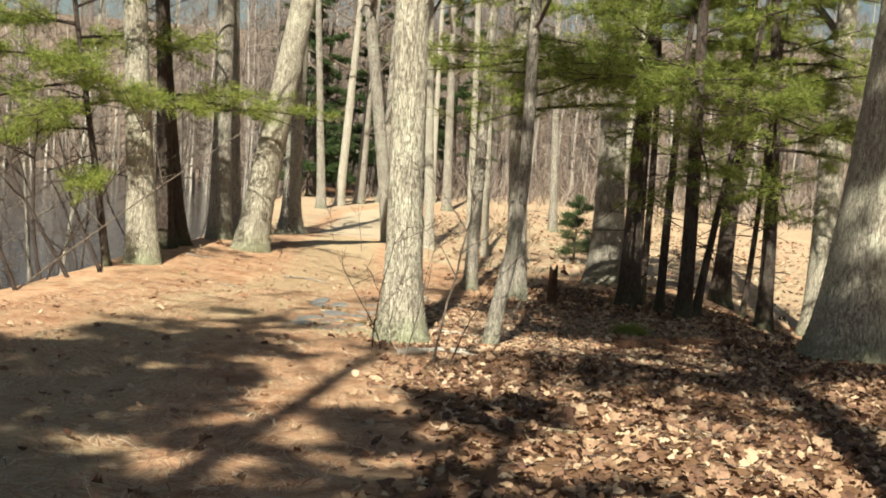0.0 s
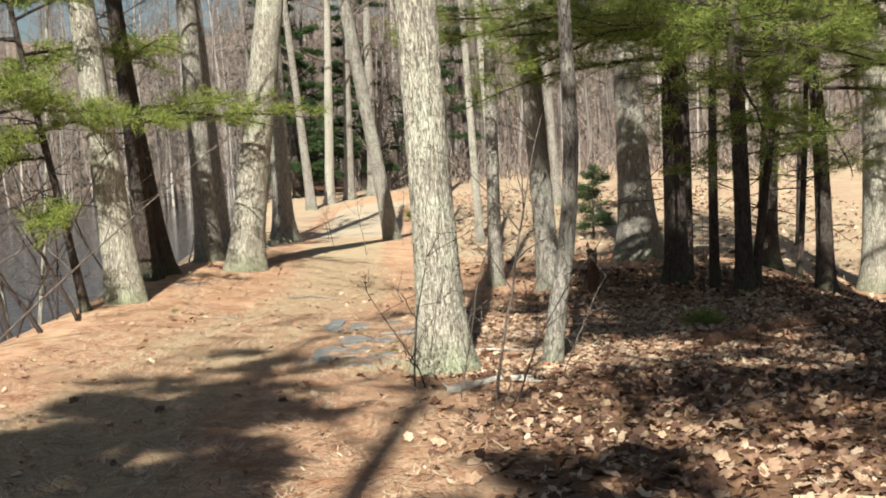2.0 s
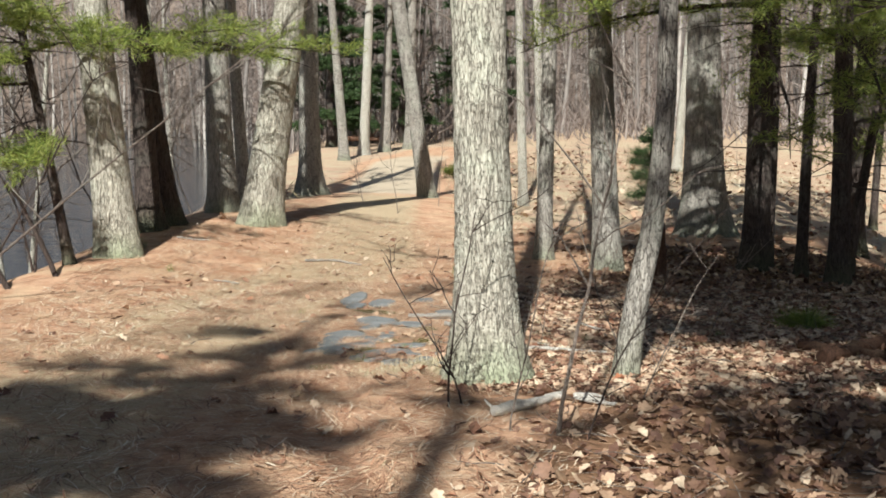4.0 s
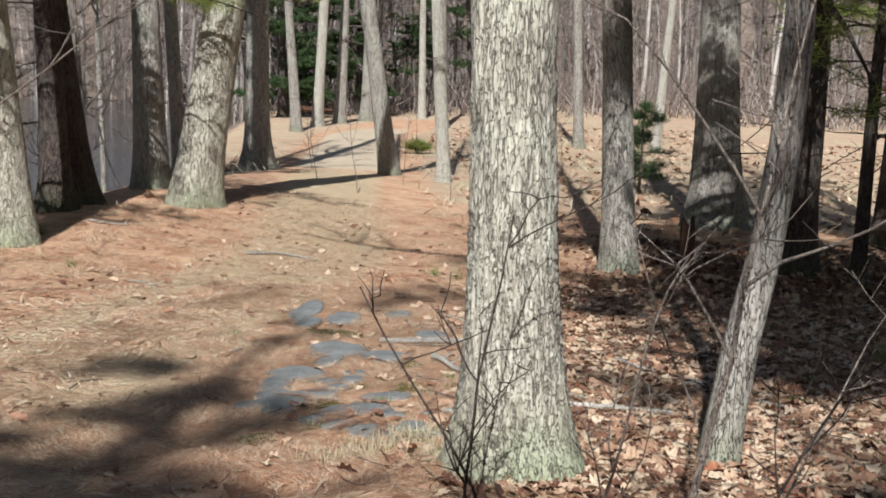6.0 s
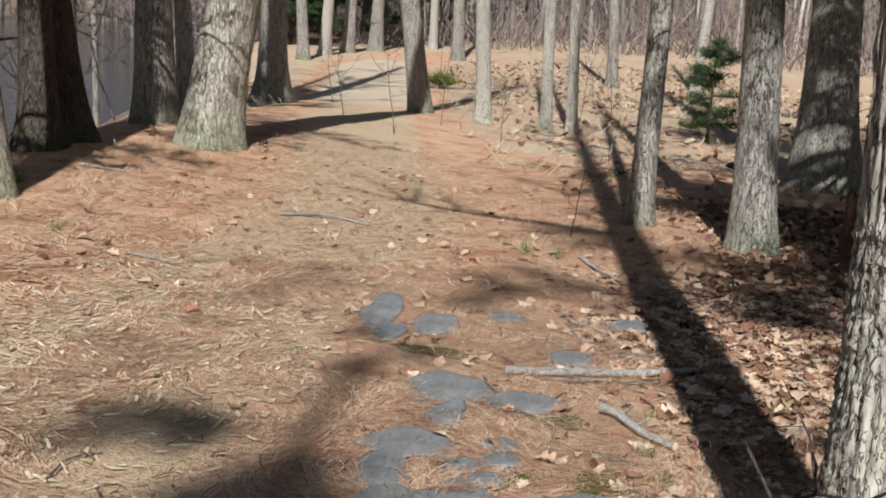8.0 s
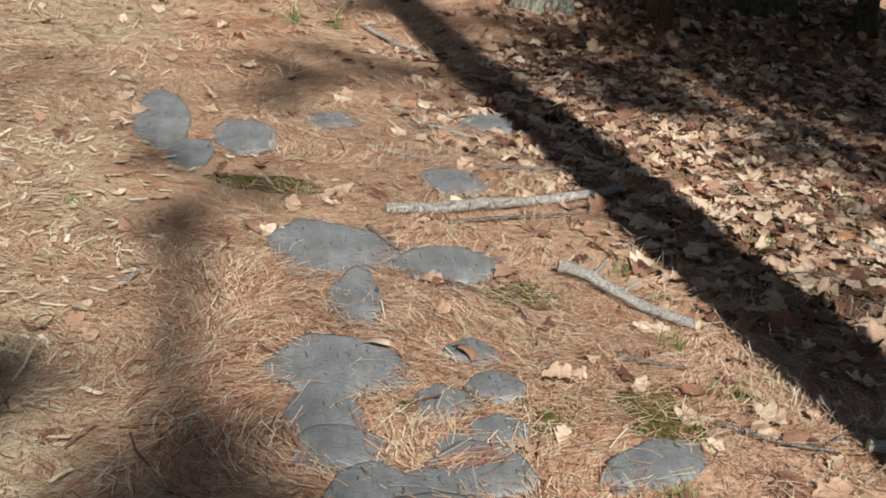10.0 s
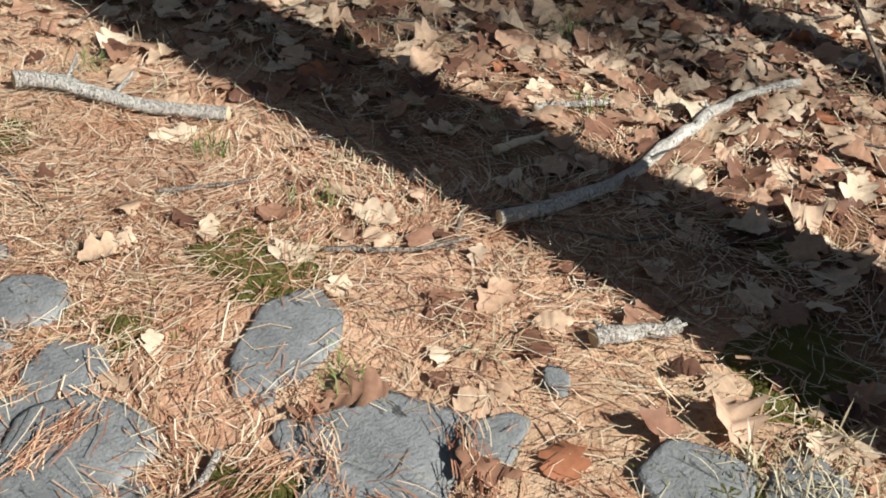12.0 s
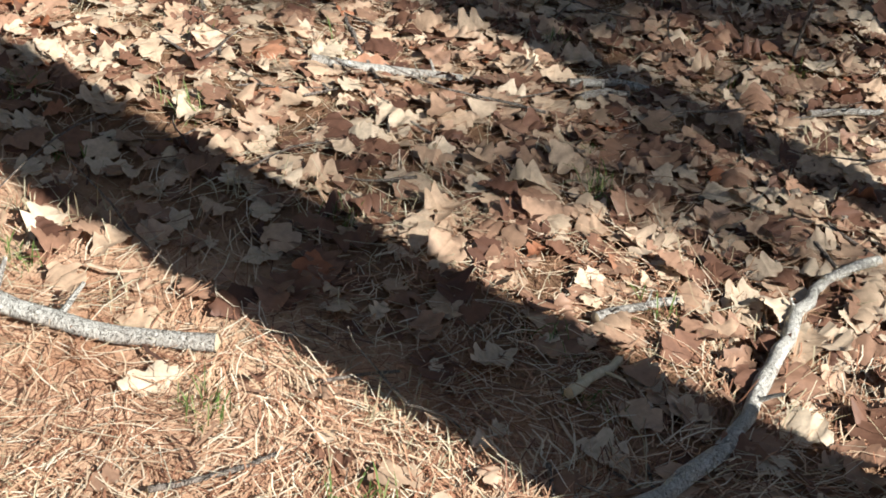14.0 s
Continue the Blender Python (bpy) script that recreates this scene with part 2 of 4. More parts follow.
def thing(name, x, y, z, label, category, group="", kind=""):
    ob = new(name)
    ob.location = (x, y, z)
    return tagged(ob, label, category, group, kind)


def tube(pts, radii, sides=6, cap=True):
    """A tapered tube along points: vertices and quads (ends closed with a point)."""
    P = np.asarray(pts, dtype=float)
    R = np.asarray(radii, dtype=float)
    T = np.gradient(P, axis=0)
    T /= np.linalg.norm(T, axis=1)[:, None] + 1e-9
    ref = np.array([0, 0, 1.0]) if abs(T[0][2]) < 0.8 else np.array([1.0, 0, 0])
    A = np.cross(T, ref)
    A /= np.linalg.norm(A, axis=1)[:, None] + 1e-9
    B = np.cross(T, A)
    ang = np.linspace(0, 2 * np.pi, sides, endpoint=False)
    V = P[:, None] + R[:, None, None] * (A[:, None] * np.cos(ang)[None, :, None] + B[:, None] * np.sin(ang)[None, :, None])
    n = len(P)
    i, j = np.meshgrid(np.arange(n - 1), np.arange(sides), indexing="ij")
    k = (j + 1) % sides
    F = np.stack([i * sides + j, i * sides + k, (i + 1) * sides + k, (i + 1) * sides + j], -1).reshape(-1, 4)
    return V.reshape(-1, 3), F


class Bag:
    """Collects pieces into one mesh."""
    def __init__(self):
        self.V, self.F, self.n = [], [], 0

    def add(self, V, F):
        self.V.append(np.asarray(V, float))
        self.F.append(np.asarray(F, int) + self.n)
        self.n += len(V)

    def out(self):
        kinds = {}
        for f in self.F:
            kinds.setdefault(f.shape[1], []).append(f)
        return np.concatenate(self.V), [np.concatenate(v) for v in kinds.values()]


# ---------------------------------------------------------------- the lie of the land
def sm(a, b, v):
    t = np.clip((np.asarray(v, float) - a) / (b - a), 0, 1)
    return t * t * (3 - 2 * t)


def bank_x(y):
    y = np.asarray(y, float)
    return np.where(y < 14, -5.0 - 0.3 * (14 - y), np.where(y < 26, -5.0 - 0.16 * (y - 14), -6.92 - 0.25 * (y - 26)))


def land(x, y):
    x, y = np.asarray(x, float), np.asarray(y, float)
    z = np.where(y < 20, -0.0454 * (y - 16.2), -0.1725 - 0.35 * (1 - np.exp(-np.maximum(y - 20, 0) / 14.0)))
    z = np.where(y < -6, 1.008, z)
    z = z + 0.40 * np.exp(-((x + 6.2) / 2.3) ** 2 - ((y - 26) / 7.5) ** 2)
    z = z - 0.70 * sm(2.5, 5.8, x) * sm(18, 24, y) * (1 - sm(45, 70, y) * 0.6)
    z = z - 2.3 * sm(0.0, 6.0, bank_x(y) - x)
    z = z + 0.7 * sm(55, 100, y) * sm(-14, 0, x)
    z = z + 27.0 * sm(98, 250, np.hypot(x, y - 5))
    near = np.exp(-((x - 0) / 30) ** 2 - ((y - 15) / 40) ** 2)
    z = z + near * (0.018 * np.sin(1.7 * x + 0.6 * y) * np.sin(1.3 * y - 0.4 * x) + 0.007 * np.sin(5.1 * x + 2.0 * y + 1) * np.sin(4.3 * y - 1.2 * x))
    return z


def land1(x, y):
    return float(land(x, y))


def trail_distance(x, y):
    """Distance from the worn trail."""
    pts = [(0.5, 2), (-2.6, 12), (-3.3, 17), (-3.2, 22), (-4.6, 28), (-5.6, 33), (-7.0, 40), (-9.0, 50), (-9.5, 62)]
    best = np.full(np.shape(x), 1e9)
    for (x0, y0), (x1, y1) in zip(pts, pts[1:]):
        dx, dy = x1 - x0, y1 - y0
        t = np.clip(((x - x0) * dx + (y - y0) * dy) / (dx * dx + dy * dy), 0, 1)
        best = np.minimum(best, np.hypot(x - x0 - t * dx, y - y0 - t * dy))
    return best


def litter_amount(x, y):
    """How far oak leaves cover the ground: full beside the trail, none on it."""
    edge = np.where(y < 14, 0.3 + 0.07 * (14 - y), np.where(y < 19, -0.9, -0.6)) + 0.35 * np.sin(y * 0.9)
    return sm(-0.5, 0.9, x - edge) * (1 - sm(23, 27, y))


def build_ground():
    xs = np.unique(np.round(np.concatenate([np.linspace(-420, -60, 22), np.linspace(-60, -12, 40), np.linspace(-12, 8, 170), np.linspace(8, 60, 40), np.linspace(60, 420, 20)]), 4))
    ys = np.unique(np.round(np.concatenate([np.linspace(-420, -20, 20), np.linspace(-20, 2, 24), np.linspace(2, 30, 230), np.linspace(30, 110, 110), np.linspace(110, 460, 30)]), 4))
    X, Y = np.meshgrid(xs, ys)
    Z = land(X, Y)
    nx, ny = len(xs), len(ys)
    i, j = np.meshgrid(np.arange(ny - 1), np.arange(nx - 1), indexing="ij")
    F = np.stack([i * nx + j, i * nx + j + 1, (i + 1) * nx + j + 1, (i + 1) * nx + j], -1).reshape(-1, 4)
    ob = link("ground", np.stack([X, Y, Z], -1), F, GROUND)
    td = trail_distance(X, Y)
    lit = litter_amount(X, Y)
    back = sm(1.0, 2.0, bank_x(Y) - X)
    field = sm(26, 31, Y) * sm(1.2, 2.4, td) * (1 - back)
    masks = {"worn": 0.55 * (1 - sm(0.5, 1.3, td)) * (1 - sm(32, 36, Y)), "litter": lit, "field": field,
             "sand": 0.8 * (1 - sm(0.7, 1.6, td)) * sm(32, 36, Y) * (1 - sm(50, 60, Y)), "mud": np.maximum(back, sm(88, 100, np.hypot(X, Y - 5)))}
    for key, v in masks.items():
        a = ob.data.attributes.new(key, 'FLOAT', 'POINT')
        a.data.foreach_set("value", np.ascontiguousarray(v, dtype=np.float32).ravel())
    tagged(ob, "woodland ground of orange pine needles and brown leaf litter", "ground", kind="structure")


build_ground()
_w = link("water", [(-300, -60, -1.6), (-4, -60, -1.6), (-4, 150, -1.6), (-300, 150, -1.6)], np.array([[0, 1, 2, 3]]), WATER)
tagged(_w, "dark still pond water beyond the wooded bank", "pond", kind="structure")

# ---------------------------------------------------------------- trees
rng = np.random.default_rng(7)


def trunk_shape(r, lean, height, sides, rings, flare, bend, seed, ridge=0.0, top=0.35):
    """Tapered trunk with root flare, slight bends and bark ridges; base at the origin, foot sunk below it."""
    g = np.random.default_rng(seed)
    h = np.concatenate([np.linspace(-0.3, 1.2, rings // 3, endpoint=False), np.linspace(1.2, height, rings - rings // 3)])
    a = np.linspace(0, 2 * np.pi, sides, endpoint=False)
    H, A = np.meshgrid(h, a, indexing="ij")
    ph = g.uniform(0, 6.28, 6)
    rad = r * (1 - (1 - top) * np.clip(H / height, 0, 1) ** 0.9)
    lobes = 1 + 0.35 * np.cos(3 * A + ph[0]) * 0.5 + 0.35 * np.cos(5 * A + ph[1]) * 0.4
    rad = rad * (1 + flare * np.exp(-np.clip(H + 0.05, 0, 9) / (1.3 * r + 0.08)) * lobes)
    rad = rad * (1 + 0.03 * np.sin(2 * A + ph[2] + H * 0.7) + 0.02 * np.sin(4 * A + ph[3] - H * 1.3))
    if ridge:
        wig = 0.5 * np.sin(H * 3.1 + ph[4]) + 0.3 * np.sin(H * 7.7 + A * 2)
        n = int(round(2 * np.pi * r / 0.035))
        rad = rad + ridge * (np.abs(np.sin(n / 2 * A + wig)) * 1.2 - 0.6) * (0.7 + 0.3 * np.sin(H * 11 + 5 * A))
        rad = rad + ridge * 0.35 * g.standard_normal(H.shape)
    cx = lean[0] * H + bend * (np.sin(H * 0.55 + ph[5]) - np.sin(ph[5]))
    cy = lean[1] * H + bend * (np.cos(H * 0.45 + ph[4]) - np.cos(ph[4])) * 0.7
    V = np.stack([cx + rad * np.cos(A), cy + rad * np.sin(A), H], -1).reshape(-1, 3)
    n = len(h)
    i, j = np.meshgrid(np.arange(n - 1), np.arange(sides), indexing="ij")
    k = (j + 1) % sides
    F = np.stack([i * sides + j, i * sides + k, (i + 1) * sides + k, (i + 1) * sides + j], -1).reshape(-1, 4)
    def centre(z):
        return np.array([lean[0] * z + bend * (math.sin(z * 0.55 + ph[5]) - math.sin(ph[5])), lean[1] * z + bend * (math.cos(z * 0.45 + ph[4]) - math.cos(ph[4])) * 0.7, z])
    def radius(z):
        return r * (1 - (1 - top) * max(0, min(1, z / height)) ** 0.9)
    return V, F, centre, radius


def limb_points(start, az, rise, length, g, n=6, droop=0.0, curl=0.25):
    p, d = np.array(start, float), np.array([math.cos(az) * math.cos(rise), math.sin(az) * math.cos(rise), math.sin(rise)])
    out = [p.copy()]
    for i in range(n):
        d = d + g.normal(0, curl / n * 1.6, 3) + np.array([0, 0, -droop / n])
        d /= np.linalg.norm(d)
        p = p + d * length / n
        out.append(p.copy())
    return np.array(out), d


def bare_crown(parent, centre, radius, low, high, g, limbs=9, spread=3.2):
    """Bare limbs, each with its branches and twigs, between two heights of a trunk."""
    for i in range(limbs):
        bag = Bag()
        z = low + (high - low) * (i + g.uniform(0, 0.8)) / limbs
        az, L = g.uniform(0, 6.28), spread * g.uniform(0.6, 1.1) * (1.15 - 0.5 * (z - low) / (high - low + 0.1))
        pts, _ = limb_points(centre(z), az, g.uniform(0.35, 0.9), L, g)
        r0 = min(radius(z) * 0.55, 0.02 + 0.018 * L)
        bag.add(*tube(pts, np.linspace(r0, 0.008, len(pts)), 5))
        for q in range(5):
            t = g.integers(1, len(pts) - 1)
            p2, _ = limb_points(pts[t], az + g.normal(0, 0.9), g.uniform(0.1, 1.1), L * g.uniform(0.25, 0.5), g, 4)
            bag.add(*tube(p2, np.linspace(r0 * 0.4, 0.005, len(p2)), 4))
            for s in range(4):
                p3, _ = limb_points(p2[g.integers(1, len(p2))], g.uniform(0, 6.28), g.uniform(-0.2, 1.2), L * g.uniform(0.1, 0.25), g, 3)
                bag.add(*tube(p3, np.linspace(0.007, 0.003, len(p3)), 3))
        link("limb", *bag.out(), TWIGBARK, parent)


def needle_tufts(bag, pts, dirs, g, per=16, length=0.11, width=0.0045):
    """Sprays of long needles at points, as slim triangles."""
    pts, dirs = np.asarray(pts), np.asarray(dirs)
    n = len(pts) * per
    P = np.repeat(pts, per, 0) + g.normal(0, 0.03, (n, 3))
    D = np.repeat(dirs, per, 0) * 0.8 + g.normal(0, 0.55, (n, 3))
    D /= np.linalg.norm(D, axis=1)[:, None]
    S = np.cross(D, g.normal(0, 1, (n, 3)))
    S /= np.linalg.norm(S, axis=1)[:, None] + 1e-9
    L = (length * g.uniform(0.7, 1.25, n))[:, None]
    V = np.stack([P - S * width, P + S * width, P + D * L], 1).reshape(-1, 3)
    bag.add(V, np.arange(n * 3).reshape(-1, 3))


def bough(wood, green, start, az, rise, length, g, dense=1.0, droop=0.25, needle=0.11, per=16, width=0.0045):
    """A pine bough: a limb, flat side twigs and needle sprays."""
    pts, _ = limb_points(start, az, rise, length, g, 7, droop)
    wood.add(*tube(pts, np.linspace(0.012 + 0.008 * length, 0.006, len(pts)), 5))
    P, D = [], []
    for i in range(2, len(pts)):
        for side in (-1, 1):
            for q in range(2):
                if g.random() > dense:
                    continue
                L = length * g.uniform(0.18, 0.36) * (1.25 - 0.6 * i / len(pts))
                p2, d2 = limb_points(pts[i] + (pts[i - 1] - pts[i]) * g.random(), az + side * g.uniform(0.5, 1.15), g.uniform(-0.35, 0.55), L, g, 4, 0.1)
                wood.add(*tube(p2, np.linspace(0.007, 0.003, len(p2)), 3))
                for k in range(1, len(p2)):
                    P.append(p2[k]); D.append(p2[k] - p2[k - 1])
                    P.append((p2[k] + p2[k - 1]) / 2); D.append(p2[k] - p2[k - 1] + np.array([0, 0, 0.03]))
                    e, _ = limb_points(p2[k], g.uniform(0, 6.28), 0.2, 0.14, g, 2)
                    P.append(e[-1]); D.append(e[-1] - e[0])
    if P:
        D = np.array(D)
        D /= np.linalg.norm(D, axis=1)[:, None] + 1e-9
        needle_tufts(green, P, D, g, per, needle, width)


def dead_branches(parent, mat, centre, low, high, count, g):
    for i in range(count):
        bag = Bag()
        z = g.uniform(low, high)
        az = g.uniform(0, 6.28)
        pts, _ = limb_points(centre(z), az, g.uniform(-0.3, 0.35), g.uniform(0.4, 1.8), g, 5, 0.2, 0.4)
        bag.add(*tube(pts, np.linspace(0.013, 0.003, len(pts)), 4))
        for q in range(3):
            p2, _ = limb_points(pts[g.integers(1, len(pts))], az + g.normal(0, 0.9), g.uniform(-0.4, 0.5), g.uniform(0.15, 0.5), g, 3)
            bag.add(*tube(p2, np.linspace(0.005, 0.002, len(p2)), 3))
        link("dead_branch", *bag.out(), mat, parent)


def broadleaf(x, y, r, lx, ly, label, mat=OAK, height=15.0, crown=(5.5, 14.5), flare=0.5, bend=0.006, seed=1, sides=28, rings=60, ridge=0.0, limbs=9, spread=3.0, dead=0, name="oak_tree"):
    g = np.random.default_rng(seed)
    t = thing(name, x, y, land1(x, y), label, "tree", "bare woodland trees")
    V, F, c, rad = trunk_shape(r, (lx, ly), height, sides, rings, flare, bend, seed, ridge)
    link("trunk", V, F, mat, t)
    bare_crown(t, c, rad, crown[0], crown[1], g, limbs, spread)
    if dead:
        dead_branches(t, TWIGBARK, c, 1.2, 5.0, dead, g)
    return t


def pine(x, y, r, lx, ly, label, height=13.0, low=3.6, boughs=20, reach=2.4, seed=1, dense=0.55, dead=10, extra=(), per=11, width=0.0055, mat=PINEBARK, sides=20, flare=0.55, bend=0.07, green=PINE, name="pine_tree", arc=(0, 6.28), dead_low=1.0, split=True):
    g = np.random.default_rng(seed)
    t = thing(name, x, y, land1(x, y), label, "tree", "pines by the trail")
    V, F, c, rad = trunk_shape(r, (lx, ly), height, sides, 44, flare, bend, seed, 0.0, 0.2)
    link("trunk", V, F, mat, t)
    grown = []
    for i in range(boughs):
        z = low + (height - low - 0.3) * (i / max(1, boughs)) ** 1.15
        L = reach * g.uniform(0.65, 1.15) * (1.05 - 0.7 * (z - low) / (height - low))
        grown.append((z, g.uniform(*arc), g.uniform(-0.05, 0.35), L, dense, 0.25, 0.11))
    grown += [(z + g.normal(0, 0.35), az + g.normal(0, 0.25), rise + g.normal(0, 0.1), L * g.uniform(0.7, 1.1), 0.6, droop, 0.12) for z, az, rise, L, droop in extra]
    wood, leaf = Bag(), Bag()
    for z, az, rise, L, full, droop, needle in grown:
        if split:
            wood, leaf = Bag(), Bag()
        bough(wood, leaf, c(z), az, rise, L, g, full, droop, needle, per, width)
        if split and leaf.n:
            limb = link("bough", *wood.out(), DARKTWIG, t)
            tagged(link("needle_spray", *leaf.out(), green, limb, "soft long green pine needles"), kind="stuff")
    if not split:
        tagged(link("bough", *wood.out(), DARKTWIG, t), kind="stuff")
        tagged(link("foliage", *leaf.out(), green, t), kind="stuff")
    if dead:
        dead_branches(t, DARKTWIG, c, dead_low, low + 0.8, dead, g)
    return t


OAKY = "tall oak trunk with pale grey fissured bark in sunlight"
GREYT = "slender grey tree trunk with rough bark"
DARKP = "dark-barked pine trunk with dead lower twigs"
broadleaf(-0.34, 14.58, 0.208, -0.030, -0.005, "large sunlit oak with deeply fissured grey bark beside the trail", ridge=0.010, sides=150, rings=320, flare=0.75, seed=11, bend=0.006, height=16, crown=(6, 15.5))
broadleaf(-5.95, 20.43, 0.243, -0.072, -0.012, "pale grey oak on the edge of the pond bank", seed=12, sides=72, rings=110, ridge=0.008, flare=0.3)
broadleaf(-5.42, 24.14, 0.280, 0.165, 0.02, "leaning oak with pale fissured bark and mossy foot", seed=13, sides=80, rings=120, ridge=0.009, flare=0.45, height=17, crown=(8, 16.5))
broadleaf(-7.15, 32.37, 0.245, 0.003, 0.001, "grey oak with spreading roots above the bank", GREYBARK, seed=14, sides=56, rings=90, ridge=0.007, flare=0.95)
broadleaf(-4.68, 33.30, 0.195, -0.140, -0.023, "leaning dark tree at the bend of the trail", GREYBARK, seed=15, flare=0.3, height=16)
pine(-6.60, 22.76, 0.168, -0.063, -0.012, "dark twin pine trunk on the pond bank", seed=16, flare=0.8, low=5.5, boughs=16, dead=5)
pine(-6.56, 23.39, 0.173, -0.078, -0.015, "dark leaning pine of a twin pair on the bank", seed=17, flare=0.8, low=5.0, boughs=18, dead=6, extra=((2.9, 0.05, 0.05, 3.9, 0.2), (3.1, -0.35, 0.05, 3.4, 0.25), (3.2, 0.3, 0.1, 3.0, 0.2), (3.5, -0.9, 0.1, 2.6, 0.2)))
broadleaf(-6.47, 25.36, 0.225, -0.023, -0.004, "dark tree with grey lower bark on the bank", GREYBARK, seed=18, flare=0.4)
broadleaf(-7.35, 28.78, 0.133, -0.055, -0.011, GREYT, GREYBARK, seed=19)
broadleaf(-11.71, 51.46, 0.189, -0.068, -0.013, GREYT, GREYBARK, seed=20)
broadleaf(-12.02, 55.48, 0.217, 0.049, 0.009, "slender pale tree trunk near the far woods", PALEBARK, seed=21)
broadleaf(-11.86, 58.56, 0.230, 0.036, 0.007, GREYT, GREYBARK, seed=22)
broadleaf(-0.88, 22.93, 0.111, 0.018, 0.002, "slim grey-brown tree at the edge of the leaf litter", GREYBARK, seed=23, sides=40, rings=90, ridge=0.004, height=11, crown=(4.5, 10.5), limbs=7, spread=2)
broadleaf(0.05, 22.08, 0.175, -0.045, -0.009, "patchy grey oak half in shade", GREYBARK, seed=24, sides=56, rings=90, ridge=0.006, flare=0.4)
broadleaf(1.35, 27.02, 0.317, -0.02, 0.003, "massive dark tree with flared foot", GREYBARK, seed=25, sides=64, rings=90, ridge=0.009, flare=0.75, height=18)
broadleaf(-3.46, 32.64, 0.131, -0.059, -0.010, GREYT, PALEBARK, seed=26)
broadleaf(-2.38, 32.45, 0.099, -0.029, -0.005, GREYT, PALEBARK, seed=27)
broadleaf(-1.93, 32.11, 0.097, -0.031, -0.005, GREYT, PALEBARK, seed=28)
broadleaf(-1.49, 46.84, 0.164, -0.043, -0.007, GREYT, GREYBARK, seed=29)
broadleaf(0.82, 46.45, 0.144, 0.067, 0.011, "leaning pale birch-like trunk in the clearing", PALEBARK, seed=30)
broadleaf(-7.40, 57.49, 0.227, -0.026, -0.004, GREYT, GREYBARK, seed=31)
broadleaf(-11.37, 61.46, 0.273, 0.019, 0.003, GREYT, GREYBARK, seed=32)
broadleaf(-9.66, 65.74, 0.179, -0.008, -0.001, GREYT, PALEBARK, seed=33)
broadleaf(4.75, 17.12, 0.417, 0.077, 0.012, "huge pale oak with a flared dark foot", OAK, seed=34, sides=110, rings=180, ridge=0.012, flare=0.55, height=18, crown=(7, 17))
broadleaf(5.48, 26.23, 0.254, 0.015, 0.002, "pale mottled oak trunk", OAK, seed=35, sides=48, rings=80, ridge=0.006)

# pines right of the trail
pine(1.92, 22.43, 0.175, 0.043, 0.008, DARKP, seed=41, low=3.4, reach=2.6, extra=((3.9, 3.3, 0.05, 3.6, 0.3), (4.5, 3.0, 0.1, 4.2, 0.3), (4.9, 3.5, 0.1, 3.9, 0.3), (4.2, -2.7, 0.05, 4.4, 0.3), (3.3, -1.9, 0.05, 3.3, 0.3), (3.6, -2.4, 0.05, 3.3, 0.35), (3.2, -1.4, 0.0, 3.6, 0.2), (3.7, -2.9, 0.1, 3.6, 0.2), (4.2, -1.7, 0.1, 3.1, 0.3), (4.4, -2.2, 0.1, 3.1, 0.35)))
pine(2.14, 23.21, 0.070, -0.021, -0.004, DARKP, seed=42, low=3.6, height=10, boughs=16, reach=1.8)
pine(2.83, 21.43, 0.126, 0.014, 0.003, DARKP, seed=43, low=3.5, reach=2.3, extra=((3.3, -1.9, 0.05, 3.4, 0.2), (3.6, -2.4, 0.05, 3.4, 0.25), (3.2, -1.4, 0.0, 2.9, 0.2), (3.7, -2.9, 0.1, 2.9, 0.2), (3.4, -1.7, 0.1, 3.1, 0.3), (4.4, -2.2, 0.1, 3.1, 0.35)))
pine(3.65, 26.68, 0.190, 0.010, 0.002, DARKP, seed=44, low=3.4, reach=2.4)
pine(5.27, 35.22, 0.094, 0.011, 0.002, DARKP, seed=45, low=3.8, height=11, boughs=18)
pine(4.34, 24.29, 0.142, -0.029, -0.005, DARKP, seed=46, low=3.3, reach=2.5, extra=((3.3, -1.9, 0.05, 3.2, 0.2), (3.6, -2.4, 0.05, 3.2, 0.25), (3.2, -1.4, 0.0, 2.5, 0.2), (3.7, -2.9, 0.1, 2.5, 0.2), (3.2, -1.7, 0.1, 3.1, 0.3), (4.4, -2.2, 0.1, 3.1, 0.35)))
pine(2.45, 21.9, 0.075, 0.05, 0.0, DARKP, seed=54, low=3.8, height=9, boughs=12, reach=1.5)
pine(3.05, 22.3, 0.07, 0.12, 0.02, DARKP, seed=55, low=3.6, height=8, boughs=12, reach=1.5)
pine(4.0, 25.0, 0.06, 0.09, 0.0, DARKP, seed=56, low=3.2, height=8, boughs=12, reach=1.5)
# pine sapling on the bank, green to low down
pine(-6.26, 19.74, 0.067, -0.125, -0.024, "thin dark pine sapling leaning over the pond bank", seed=47, low=2.4, height=8.5, boughs=24, reach=1.9, extra=((3.0, -2.2, 0.1, 2.2, 0.3), (2.7, 3.4, 0.0, 2.2, 0.3), (1.9, 3.0, 0.0, 1.8, 0.3), (1.6, -1.8, 0.0, 1.6, 0.3), (2.3, -1.2, 0.1, 1.8, 0.3), (3.3, 0.4, 0.1, 1.8, 0.3), (3.4, -2.8, 0.1, 2.4, 0.3)))
